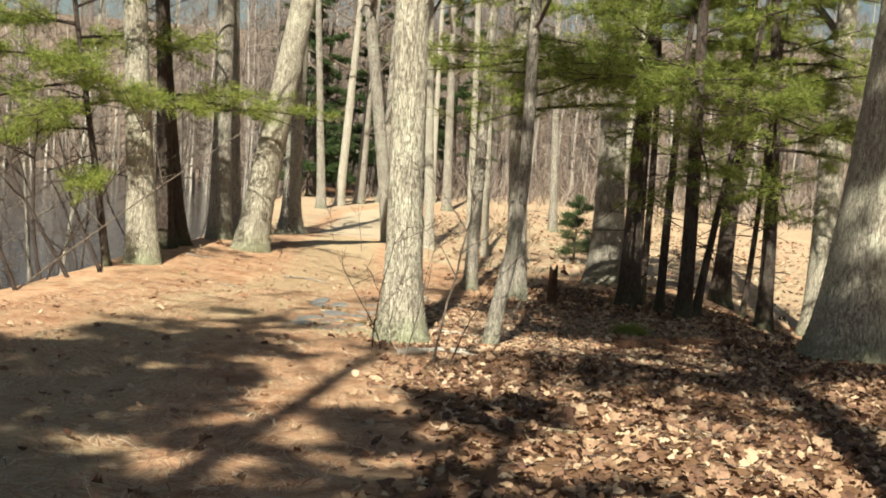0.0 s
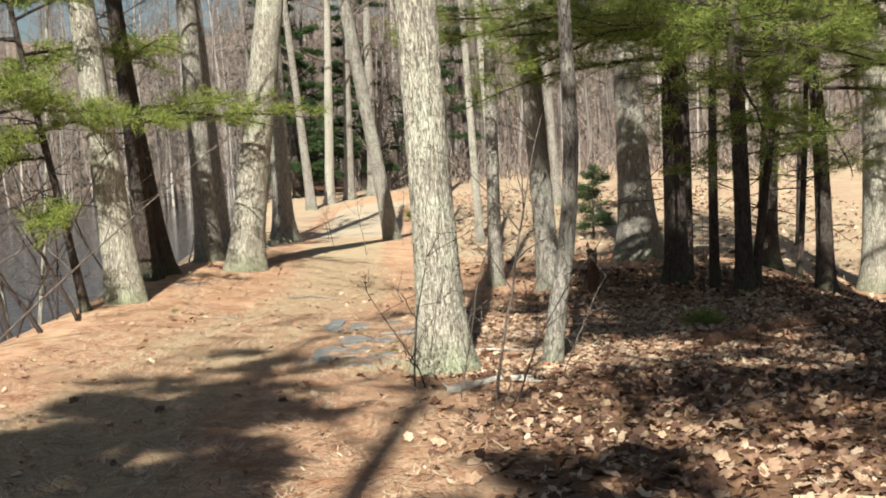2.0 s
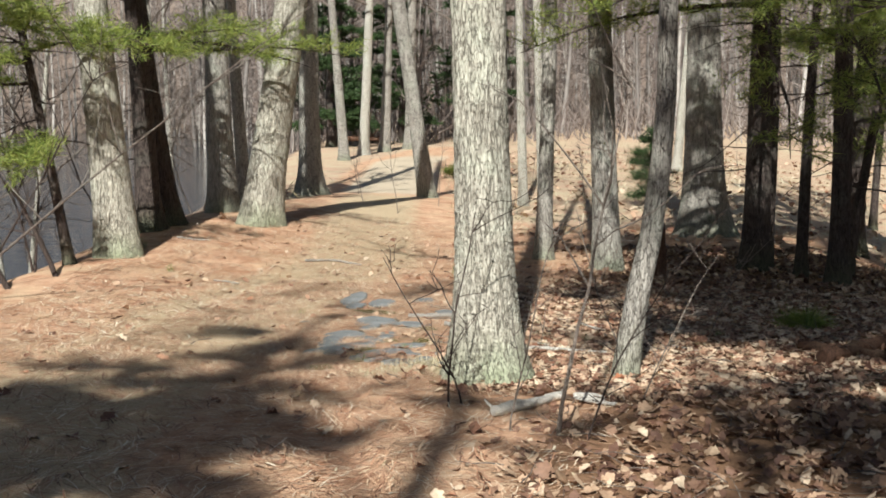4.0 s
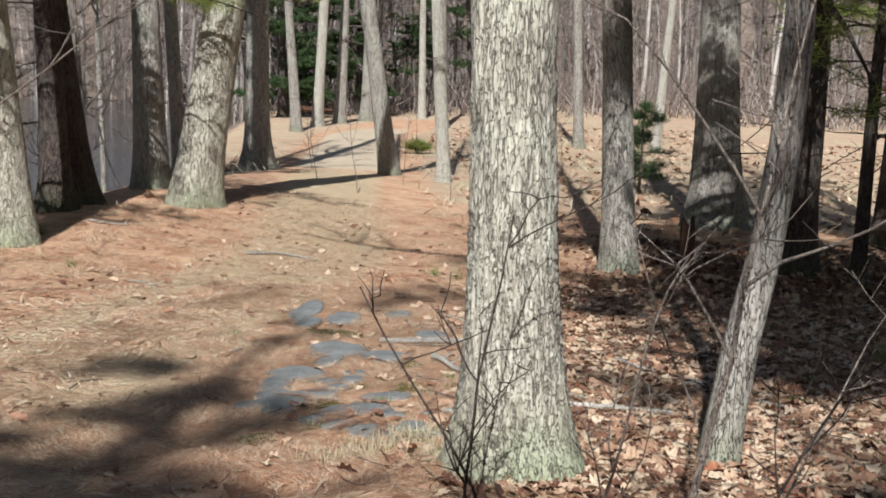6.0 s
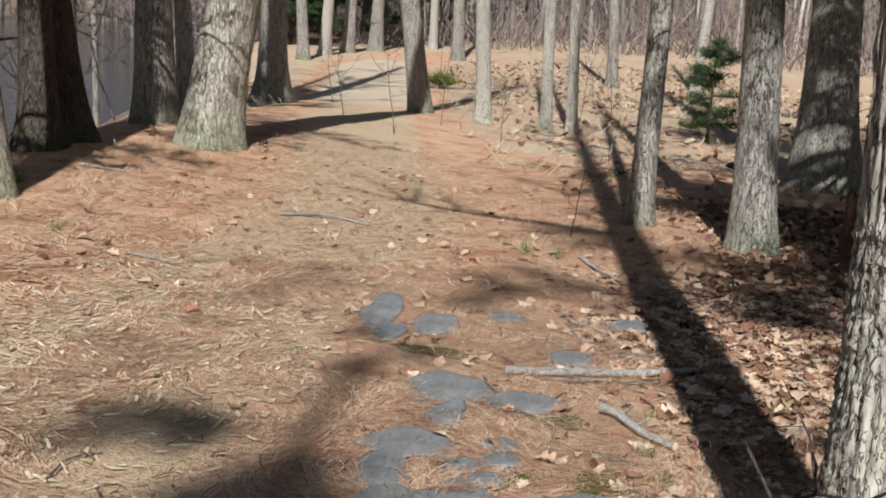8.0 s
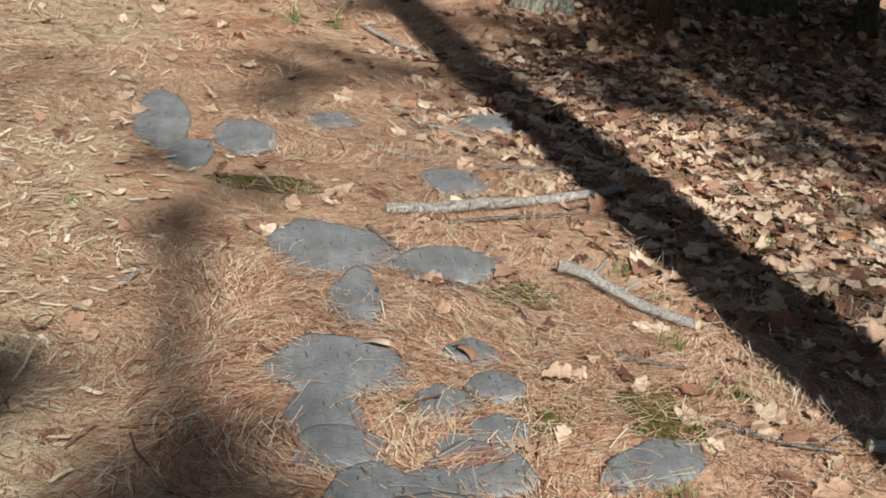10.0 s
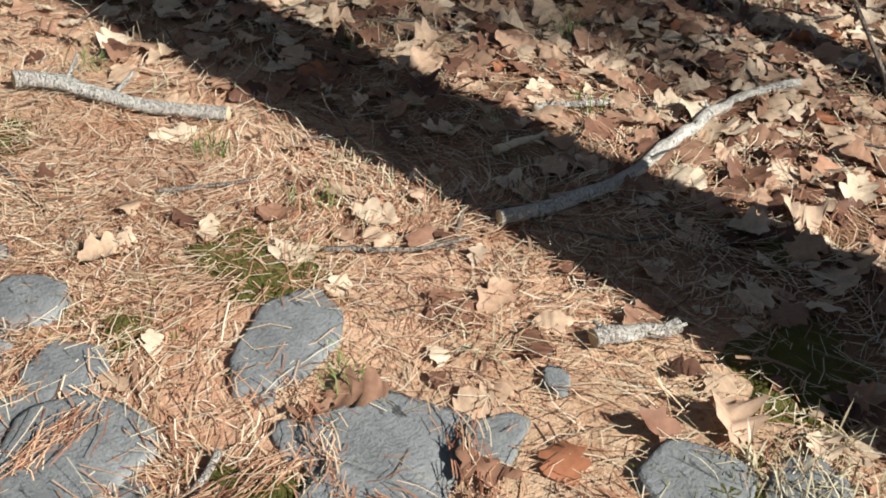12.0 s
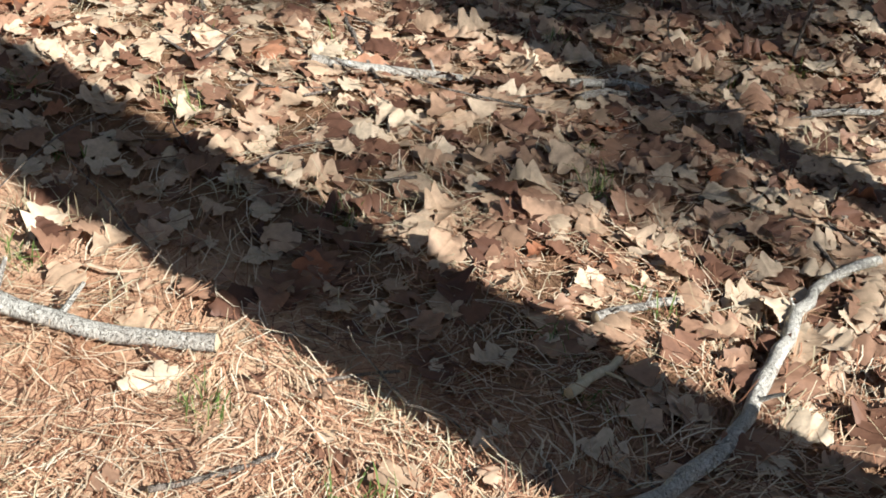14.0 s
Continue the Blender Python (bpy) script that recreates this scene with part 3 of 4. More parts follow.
# unseen pines behind and beside the start, added so their crowns shade the trail
pine(-1.3, 1.2, 0.2, 0.0, 0.0, "unseen tall pine added to shade the start of the trail", seed=48, low=6.0, height=13.0, boughs=24, reach=2.2, per=12, width=0.010, dense=0.32, split=False)
pine(-1.35, -0.9, 0.17, 0.0, 0.0, "unseen tall pine added to shade the start of the trail", seed=49, low=4.6, height=11.5, boughs=46, reach=2.8, per=20, width=0.011, dense=0.85, split=False)
pine(1.75, -1.4, 0.12, 0.0, 0.0, "unseen slim pine added to shade the start of the trail", seed=53, low=5.0, height=10.4, boughs=28, reach=1.9, per=15, width=0.011, dense=0.55, split=False)
pine(4.1, 2.9, 0.2, 0.0, 0.0, "unseen tall pine added to shade the leaf litter", seed=50, low=8.2, height=17.2, boughs=42, reach=3.5, per=18, width=0.011, dense=0.75, split=False)
pine(4.9, -5.2, 0.28, 0.0, 0.0, "unseen tall pine added to shade the pine group", seed=51, low=17.4, height=23.6, boughs=38, reach=3.2, per=17, width=0.011, dense=0.68, split=False)
pine(2.3, -3.6, 0.11, 0.0, 0.0, "unseen tall slim pine added to shade the pine group", seed=58, low=18.6, height=24.0, boughs=34, reach=2.4, per=18, width=0.012, dense=0.75, split=False)
pine(9.8, 12.5, 0.22, 0.0, 0.0, "unseen tall pine added to shade the pine group", seed=52, low=5.5, height=17, boughs=34, reach=3.4, per=20, width=0.010, split=False)
broadleaf(0.62, -2.2, 0.19, 0.0, 0.0, "oak standing behind the start of the trail", seed=36, height=12.9, crown=(10.5, 12.6), limbs=4, spread=1.0)


# slim crooked tree by the big oak
def crooked_tree(x, y, label):
    t = thing("young_tree", x, y, land1(x, y), label, "tree", "bare woodland trees")
    z = np.array([-0.2, 0.0, 0.25, 0.6, 1.0, 1.5, 2.0, 2.6, 3.3, 4.2, 5.4, 6.6])
    px = np.array([-0.01, 0.0, 0.03, 0.08, 0.16, 0.22, 0.25, 0.25, 0.24, 0.26, 0.32, 0.4])
    py = 0.17 * px
    link("trunk", *tube(np.stack([px, py, z], -1), [0.12, 0.105, 0.09, 0.084, 0.078, 0.072, 0.068, 0.064, 0.058, 0.05, 0.036, 0.015], 16), GREYBARK, t)
    g = np.random.default_rng(5)
    def c(h):
        return np.array([np.interp(h, z, px), np.interp(h, z, py), h])
    bare_crown(t, c, lambda h: 0.05, 3.2, 6.4, g, 7, 1.5)


crooked_tree(0.60, 14.89, "slim crooked grey tree leaning beside the big oak")


def sapling(x, y, h, lean, seed, label, n=7, r=0.014, mat=TWIGBARK):
    """A leafless sapling: a wand with a few side twigs."""
    g = np.random.default_rng(seed)
    t = thing("sapling", x, y, land1(x, y), label, "shrub", "leafless saplings")
    pts, _ = limb_points((0, 0, -0.05), g.uniform(0, 6.28), 1.5, h, g, 10, 0.0, 0.5)
    pts[:, 0] += lean[0] * np.maximum(pts[:, 2], 0)
    pts[:, 1] += lean[1] * np.maximum(pts[:, 2], 0)
    link("stem", *tube(pts, np.linspace(r, 0.003, len(pts)), 6), mat, t)
    for i in range(n):
        k = g.integers(2, len(pts) - 1)
        p2, _ = limb_points(pts[k], g.uniform(0, 6.28), g.uniform(0.3, 1.1), h * g.uniform(0.2, 0.45), g, 5, -0.1, 0.5)
        tw = Bag()
        tw.add(*tube(p2, np.linspace(r * 0.5, 0.002, len(p2)), 5))
        for q in range(3):
            p3, _ = limb_points(p2[g.integers(1, len(p2))], g.uniform(0, 6.28), g.uniform(0.2, 1.0), h * g.uniform(0.06, 0.16), g, 3)
            tw.add(*tube(p3, np.linspace(0.003, 0.0015, len(p3)), 4))
        link("twig", *tw.out(), mat, t)
    return t


SAP = "thin leafless sapling with dark upright twigs"
sapling(-0.43, 13.60, 1.3, (-0.02, 0.0), 61, SAP, 6, 0.008, DARKTWIG)
sapling(-0.36, 13.72, 1.1, (-0.05, 0.05), 62, SAP, 5, 0.007, DARKTWIG)
sapling(0.30, 13.05, 2.3, (0.0, 0.0), 63, SAP, 7, 0.015)
sapling(0.02, 13.1, 1.3, (0.05, 0.0), 64, SAP, 5, 0.007)
sapling(0.47, 12.9, 1.2, (0.3, 0.1), 65, SAP, 5, 0.007, DARKTWIG)
sapling(0.75, 13.9, 1.0, (0.3, 0.2), 68, SAP, 5, 0.006)
sapling(0.55, 15.6, 1.2, (-0.3, 0.2), 69, SAP, 6, 0.007)
sapling(1.2, 16.4, 0.9, (0.4, 0.1), 70, SAP, 5, 0.006)
sapling(-1.45, 21.9, 0.7, (0.1, 0.0), 67, SAP, 4, 0.006, DARKTWIG)
for _i in range(14):
    _g = np.random.default_rng(700 + _i)
    sapling(_g.uniform(-6.5, 3.5), _g.uniform(27, 42) + 4.0 * (_i % 2), _g.uniform(0.6, 1.7), (_g.normal(0, 0.1), 0.0), 800 + _i, SAP, 6, 0.008)


# ---------------------------------------------------------------- stones, moss
def flagstone(x, y, a, b, turn, seed, high=0.02):
    """A worn flat stone bedded in the ground: uneven outline, domed top, cracked rim."""
    g = np.random.default_rng(seed)
    n, rings = 40, 7
    th = np.linspace(0, 2 * np.pi, n, endpoint=False)
    ph = g.uniform(0, 6.28, 5)
    k = int(g.integers(6, 9))
    ca = (np.arange(k) + g.uniform(-0.28, 0.28, k)) * 2 * np.pi / k
    cr = g.uniform(0.92, 1.16, k)
    cx, cy = np.append(cr * np.cos(ca), cr[0] * np.cos(ca[0])), np.append(cr * np.sin(ca), cr[0] * np.sin(ca[0]))
    u = np.linspace(0, k, 6 * n)
    ex, ey = np.interp(u, np.arange(k + 1), cx), np.interp(u, np.arange(k + 1), cy)
    turned = np.unwrap(np.arctan2(ey, ex))
    out = np.interp(th, turned, np.hypot(ex, ey), period=2 * np.pi)
    out = np.convolve(np.concatenate([out[-1:], out, out[:1]]), [0.2, 0.6, 0.2], "valid") + g.normal(0, 0.012, n)
    V = [(0, 0, high)]
    fr = np.array([0.25, 0.5, 0.75, 0.9, 0.98, 1.02, 1.03])
    zz = np.array([1.0, 1.0, 1.0, 0.97, 0.82, 0.0, -1.5])
    c, s = math.cos(radians(turn)), math.sin(radians(turn))
    for f, z in zip(fr, zz):
        lx, ly = a * out * f * np.cos(th), b * out * f * np.sin(th)
        wob = 0.0045 * np.sin(11 * lx + ph[3]) + 0.003 * np.sin(13 * ly + 5 * lx + ph[4])
        for i in range(n):
            V.append((c * lx[i] - s * ly[i], s * lx[i] + c * ly[i], high * z + (wob[i] if z > 0.5 else 0)))
    tri = np.array([(0, 1 + i, 1 + (i + 1) % n) for i in range(n)])
    quad = np.array([(1 + r * n + i, 1 + (r + 1) * n + i, 1 + (r + 1) * n + (i + 1) % n, 1 + r * n + (i + 1) % n) for r in range(rings - 1) for i in range(n)])
    ob = link("flagstone", V, [tri, quad], STONE)
    ob.location = (x, y, land1(x, y) - 0.004)
    return tagged(ob, "flat blue-grey slate stone bedded in pine needles", "stone", "stones across the trail")


def moss_patch(x, y, a, b, seed, high=0.012):
    g = np.random.default_rng(seed)
    n, rings = 26, 6
    th = np.linspace(0, 2 * np.pi, n, endpoint=False)
    out = 1 + 0.2 * np.cos(2 * th + g.uniform(0, 6)) + 0.16 * np.cos(5 * th + g.uniform(0, 6)) + g.normal(0, 0.03, n)
    V = [(0, 0, high)]
    for k in range(1, rings + 1):
        f = k / rings
        for i in range(n):
            V.append((a * out[i] * f * math.cos(th[i]), b * out[i] * f * math.sin(th[i]), high * (1 - f ** 2) + g.normal(0, 0.002) - 0.004 * (k == rings)))
    tri = np.array([(0, 1 + i, 1 + (i + 1) % n) for i in range(n)])
    quad = np.array([(1 + r * n + i, 1 + (r + 1) * n + i, 1 + (r + 1) * n + (i + 1) % n, 1 + r * n + (i + 1) % n) for r in range(rings - 1) for i in range(n)])
    ob = link("moss_patch", V, [tri, quad], MOSS)
    ob.location = (x, y, land1(x, y) + 0.002)
    return tagged(ob, "low cushion of olive-green moss between the stones", "moss", "moss among the stones")


flagstone(-2.39, 18.55, 0.12, 0.40, 3, 100)
flagstone(-2.25, 18.10, 0.10, 0.20, -1, 101)
flagstone(-2.04, 18.34, 0.14, 0.22, 1, 102)
flagstone(-1.67, 18.67, 0.13, 0.15, 3, 103)
flagstone(-0.96, 18.73, 0.15, 0.16, 1, 104)
flagstone(-1.24, 17.86, 0.15, 0.18, -1, 105)
flagstone(-1.79, 17.06, 0.22, 0.27, -3, 106)
flagstone(-1.73, 16.64, 0.09, 0.23, -4, 107)
flagstone(-1.41, 16.96, 0.17, 0.15, -4, 108)
flagstone(-1.80, 16.21, 0.20, 0.17, -6, 109)
flagstone(-1.85, 15.96, 0.10, 0.18, -6, 110)
flagstone(-1.59, 16.01, 0.06, 0.07, -7, 111)
flagstone(-1.46, 16.07, 0.06, 0.06, -5, 112)
flagstone(-1.47, 16.29, 0.05, 0.06, -3, 113)
for _i, (_x, _y, _a, _b, _t) in enumerate((
    (-1.19, 15.38, 0.13, 0.13, -53),
    (-1.05, 15.31, 0.04, 0.07, -79),
    (-1.34, 15.22, 0.09, 0.17, -16),
    (-1.25, 15.05, 0.08, 0.10, -32),
    (-1.09, 14.97, 0.09, 0.10, -47),
    (-0.89, 15.04, 0.08, 0.08, -77),
    (-1.55, 15.69, 0.11, 0.10, -46),
    (-1.66, 15.61, 0.06, 0.07, -18),
    (-1.53, 15.56, 0.04, 0.04, -31),
    (-1.68, 15.43, 0.13, 0.13, -21),
    (-1.65, 15.26, 0.08, 0.08, -39),
    (-1.15, 15.71, 0.07, 0.13, -61),
    (-1.26, 15.62, 0.02, 0.03, -30),
    (-1.47, 15.86, 0.06, 0.07, -38),
    (-1.44, 16.07, 0.06, 0.06, -38),
    (-1.57, 15.79, 0.06, 0.06, -14),
    (-1.42, 15.09, 0.07, 0.06, -41),
    (-0.88, 15.35, 0.02, 0.03, -29),
    (-1.37, 15.35, 0.02, 0.03, -30),
    (-1.29, 15.51, 0.02, 0.04, -30),
    (-0.79, 14.93, 0.06, 0.09, -60), (-1.00, 14.84, 0.08, 0.06, -40), (-1.46, 16.28, 0.07, 0.06, -24), (-1.57, 16.01, 0.06, 0.08, -24),
    (-1.84, 15.80, 0.10, 0.09, -30), (-1.80, 15.62, 0.07, 0.09, -20), (-1.86, 15.36, 0.06, 0.09, -20), (-1.38, 16.93, 0.13, 0.15, -21))):
    flagstone(_x, _y, _a * 1.16, _b * 1.16, _t, 150 + _i, 0.012 + 0.003 * (_i * 7 % 4))


def stick(r, label, mat, seed, *pts):
    """A crooked stick resting on the ground along the given points, with knots and a broken end."""
    g = np.random.default_rng(seed)
    r = r * 0.82
    P = np.array(pts, float)
    d = np.concatenate([[0], np.cumsum(np.hypot(*np.diff(P, axis=0).T))])
    n = max(6, int(d[-1] / 0.05))
    s = np.linspace(0, d[-1], n)
    x, y = np.interp(s, d, P[:, 0]), np.interp(s, d, P[:, 1])
    k = np.array([0.25, 0.5, 0.25])
    for _ in range(2):
        x[1:-1], y[1:-1] = np.convolve(x, k, "valid"), np.convolve(y, k, "valid")
    x, y = x + g.normal(0, r * 0.25, n), y + g.normal(0, r * 0.25, n)
    rad = r * np.linspace(1.0, 0.72, n) * (1 + 0.12 * np.maximum(0, g.normal(0, 1, n)))
    z = land(x, y) + rad * 0.8 + (0.014 if r > 0.009 else 0.010) + 0.006 * np.sin(s * 9 + seed)
    t = thing("stick", float(x[0]), float(y[0]), land1(x[0], y[0]), label, "stick", "sticks on the ground")
    Q = np.stack([x - x[0], y - y[0], z - land1(x[0], y[0])], -1)
    sides = 10 if r > 0.009 else 6
    V, F = tube(Q, rad, sides)
    link("bark", V, F, mat, t)
    for e in (0, n - 1):
        ring = V[e * sides:(e + 1) * sides]
        c = ring.mean(0) + (Q[e] - Q[1 if e == 0 else n - 2]) * 0.12
        link("broken_end", np.vstack([ring, c]), np.array([(i, (i + 1) % sides, sides) for i in range(sides)]), mat if r > 0.025 else CUTWOOD, t, "pale broken wood end")
    if r > 0.009:
        for q in range(2):
            i = g.integers(1, n - 1)
            p2, _ = limb_points(Q[i], g.uniform(0, 6.28), g.uniform(0.1, 0.9), g.uniform(2, 5) * r, g, 3)
            link("stub", *tube(p2, np.linspace(r * 0.4, r * 0.2, len(p2)), 5), mat, t)
    return t


def fallen_log(r, *pts, label, stack=0.0):
    t = stick(r, label, ROTWOOD, int(r * 1000) + 7, *pts)
    t.name = "fallen_log"
    t.location.z += stack
    return t


stick(0.025, "fallen branch with mottled pale bark", GREYWOOD, 200, (-1.56, 17.46), (-1.33, 17.49), (-1.01, 17.60), (-0.63, 17.70))
stick(0.008, "thin dry twig lying on the leaf litter", TWIGBARK, 201, (-1.36, 17.37), (-1.09, 17.44), (-0.81, 17.51))
stick(0.024, "fallen branch with mottled pale bark", GREYWOOD, 202, (-1.1, 16.87), (-1.06, 16.9), (-1.0, 16.79), (-0.94, 16.63), (-0.86, 16.53), (-0.78, 16.45))
stick(0.006, "thin dry twig lying on the leaf litter", TWIGBARK, 203, (-1.27, 16.67), (-1.27, 16.49), (-1.28, 16.32))
stick(0.009, "thin dry twig lying on the leaf litter", TWIGBARK, 204, (-1.49, 18.17), (-1.25, 18.08), (-0.98, 18.01), (-0.67, 18.05))
stick(0.010, "fallen grey stick lying on pine needles", GREYWOOD, 205, (-1.35, 18.97), (-1.33, 18.70), (-1.14, 18.54), (-0.87, 18.37))
stick(0.007, "thin dry twig lying on the leaf litter", TWIGBARK, 206, (-1.33, 18.69), (-1.28, 18.45), (-1.21, 18.18))
stick(0.007, "thin dry twig lying on the leaf litter", TWIGBARK, 207, (-1.61, 16.91), (-1.47, 16.85), (-1.35, 16.71))
stick(0.007, "thin dry twig lying on the leaf litter", TWIGBARK, 208, (-1.64, 17.28), (-1.58, 17.10), (-1.44, 16.88))
stick(0.006, "thin dry twig lying on the leaf litter", TWIGBARK, 209, (-1.08, 16.25), (-1.00, 16.21), (-0.88, 16.19))
stick(0.020, "fallen grey stick lying on pine needles", GREYWOOD, 210, (-0.77, 15.37), (-0.71, 15.34), (-0.63, 15.31))
stick(0.004, "thin dry twig lying on the leaf litter", TWIGBARK, 211, (-1.25, 15.34), (-1.21, 15.35), (-1.16, 15.38))
stick(0.010, "fallen grey stick lying on pine needles", GREYWOOD, 212, (-1.56, 15.39), (-1.52, 15.45), (-1.45, 15.50), (-1.39, 15.54))
stick(0.004, "thin dry twig lying on the leaf litter", TWIGBARK, 213, (-1.55, 15.42), (-1.52, 15.32), (-1.54, 15.20))
stick(0.011, "fallen grey stick lying on pine needles", GREYWOOD, 214, (-1.83, 15.42), (-1.80, 15.47))
stick(0.006, "thin dry twig lying on the leaf litter", TWIGBARK, 215, (-1.63, 15.24), (-1.63, 15.19), (-1.67, 15.15))
stick(0.018, "long curved pale branch lying over the leaves", PALEWOOD, 216, (-0.64, 15.74), (-0.53, 15.71), (-0.32, 15.71), (-0.06, 15.77), (0.17, 15.83), (0.33, 15.84), (0.42, 15.79))
stick(0.005, "thin dry twig lying on the leaf litter", TWIGBARK, 217, (-0.54, 15.70), (-0.53, 15.76), (-0.53, 15.81))
stick(0.005, "thin dry twig lying on the leaf litter", TWIGBARK, 218, (-0.55, 15.71), (-0.49, 15.76), (-0.47, 15.78))
stick(0.006, "thin dry twig lying on the leaf litter", TWIGBARK, 219, (-0.04, 15.78), (0.04, 15.85), (0.06, 15.86))
stick(0.006, "thin dry twig lying on the leaf litter", TWIGBARK, 220, (0.33, 15.84), (0.41, 15.97), (0.60, 16.20), (0.73, 16.31))
stick(0.005, "thin dry twig lying on the leaf litter", TWIGBARK, 221, (0.42, 15.79), (0.46, 15.93), (0.56, 16.11))
stick(0.011, "fallen grey stick lying on pine needles", GREYWOOD, 222, (-0.23, 16.06), (-0.11, 16.03), (-0.03, 15.99))
stick(0.016, "fallen grey stick lying on pine needles", GREYWOOD, 223, (0.09, 17.16), (0.22, 17.02), (0.34, 16.88))
stick(0.009, "thin dry twig lying on the leaf litter", TWIGBARK, 224, (-0.24, 16.79), (-0.26, 16.61), (-0.26, 16.54))
stick(0.006, "thin dry twig lying on the leaf litter", TWIGBARK, 225, (-0.77, 15.73), (-0.68, 15.80), (-0.60, 15.88))
stick(0.006, "thin dry twig lying on the leaf litter", TWIGBARK, 226, (-0.95, 15.88), (-0.89, 15.83), (-0.83, 15.76), (-0.77, 15.74), (-0.72, 15.74))
stick(0.004, "thin dry twig lying on the leaf litter", TWIGBARK, 227, (-0.72, 16.27), (-0.64, 16.23), (-0.60, 16.20))
stick(0.014, "fallen grey stick lying on pine needles", GREYWOOD, 228, (0.54, 16.70), (0.66, 16.64), (0.70, 16.55))
stick(0.009, "thin dry twig lying on the leaf litter", TWIGBARK, 229, (0.12, 17.64), (0.00, 17.42), (-0.08, 17.29))
stick(0.007, "thin dry twig lying on the leaf litter", TWIGBARK, 230, (0.16, 17.29), (0.06, 17.10), (0.02, 17.02))
stick(0.009, "thin dry twig lying on the leaf litter", TWIGBARK, 231, (0.39, 17.37), (0.21, 17.10), (0.13, 16.93))
stick(0.013, "fallen grey stick lying on pine needles", GREYWOOD, 232, (0.51, 16.64), (0.59, 16.63), (0.63, 16.57))
stick(0.008, "thin dry twig lying on the leaf litter", TWIGBARK, 233, (0.85, 16.44), (0.97, 16.46), (1.07, 16.45))
stick(0.012, "fallen grey stick lying on pine needles", GREYWOOD, 234, (0.92, 16.22), (1.03, 16.16), (1.14, 16.10))
stick(0.007, "thin dry twig lying on the leaf litter", TWIGBARK, 235, (0.90, 16.30), (0.62, 16.13), (0.55, 16.06), (0.46, 15.95), (0.43, 15.78))
stick(0.008, "thin dry twig lying on the leaf litter", TWIGBARK, 236, (0.51, 15.93), (0.67, 15.89))
stick(0.019, "fallen grey stick lying on pine needles", GREYWOOD, 237, (-3.81, 21.36), (-3.46, 21.60), (-3.09, 21.53))
stick(0.011, "fallen grey stick lying on pine needles", GREYWOOD, 238, (-4.24, 19.28), (-3.89, 19.18))
stick(0.006, "thin dry twig lying on the leaf litter", TWIGBARK, 239, (-2.90, 15.41), (-2.94, 15.65), (-2.85, 15.74))
stick(0.010, "fallen grey stick lying on pine needles", GREYWOOD, 240, (-2.38, 16.65), (-2.33, 16.79))
stick(0.015, "fallen grey stick lying on pine needles", GREYWOOD, 241, (-5.80, 21.91), (-5.35, 21.91))
stick(0.009, "thin dry twig lying on the leaf litter", TWIGBARK, 242, (-1.54, 18.29), (-1.35, 18.23), (-1.08, 18.18))
stick(0.017, "fallen grey stick lying on pine needles", GREYWOOD, 243, (-1.32, 20.96), (-1.18, 20.53), (-1.02, 20.29))
stick(0.040, "thick barkless pale branch at the foot of the oak", PALEWOOD, 244, (-0.12, 13.40), (0.06, 13.66), (0.22, 14.0), (0.5, 13.86))
stick(0.017, "fallen grey stick lying on pine needles", GREYWOOD, 245, (0.22, 14.0), (0.4, 13.86), (0.6, 13.80))
stick(0.013, "pale split sliver of bare wood on dark leaves", CHIP, 260, (-0.44, 15.96), (-0.29, 15.96))
# pale pieces added in place of flat sunlit patches on the litter
for _i, (_x, _y, _l) in enumerate(((1.65, 9.95, 0.35), (2.15, 10.02, 0.5), (1.95, 9.72, 0.4), (2.75, 9.9, 0.55), (2.5, 9.6, 0.35))):
    _s = stick(0.024, "pale half-buried piece standing in for a sunlit patch", CUTWOOD, 270 + _i, (_x, _y), (_x + _l * 0.5, _y + 0.03), (_x + _l, _y - 0.03))
    _s.location.z -= 0.025
moss_patch(-1.07, 15.90, 0.10, 0.14, 301)
moss_patch(-1.41, 15.36, 0.07, 0.14, 302)
moss_patch(-0.88, 15.01, 0.06, 0.09, 303)
moss_patch(-1.23, 16.70, 0.12, 0.10, 304, 0.012)
moss_patch(-0.25, 15.36, 0.10, 0.06, 305)
moss_patch(-1.66, 16.00, 0.03, 0.03, 306)
moss_patch(-1.35, 15.90, 0.05, 0.04, 307)
moss_patch(-0.55, 15.10, 0.16, 0.12, 308)
moss_patch(-1.95, 17.75, 0.25, 0.12, 309, 0.012)
moss_patch(-1.60, 14.70, 0.12, 0.10, 310)


# ---------------------------------------------------------------- loose things on the ground
def leaf_template(stations, length=1.0):
    """A lobed oak leaf lying flat: left edge, midrib, right edge at each station."""
    u = np.linspace(0, 1, stations)
    wide = 0.40 * np.sin(np.pi * np.clip(u * 0.92 + 0.06, 0, 1)) ** 0.8
    lobes = 1.0 - 0.48 * (0.5 - 0.5 * np.cos(u * np.pi * 2 * 2.6 + 0.9)) ** 2.2 if stations > 7 else 1.0
    w = wide * lobes + 0.01
    V = np.zeros((stations, 3, 3))
    other = 1.0 - 0.44 * (0.5 - 0.5 * np.cos(u * np.pi * 2 * 2.7 + 1.5)) ** 2.0 if stations > 7 else 1.0
    V[:, 0] = np.stack([u - 0.5, -(wide * other + 0.01), np.zeros(stations)], -1)
    V[:, 1] = np.stack([u - 0.5 - 0.03, 0 * u, np.zeros(stations)], -1)
    V[:, 2] = np.stack([u - 0.5, w, np.zeros(stations)], -1)
    F = []
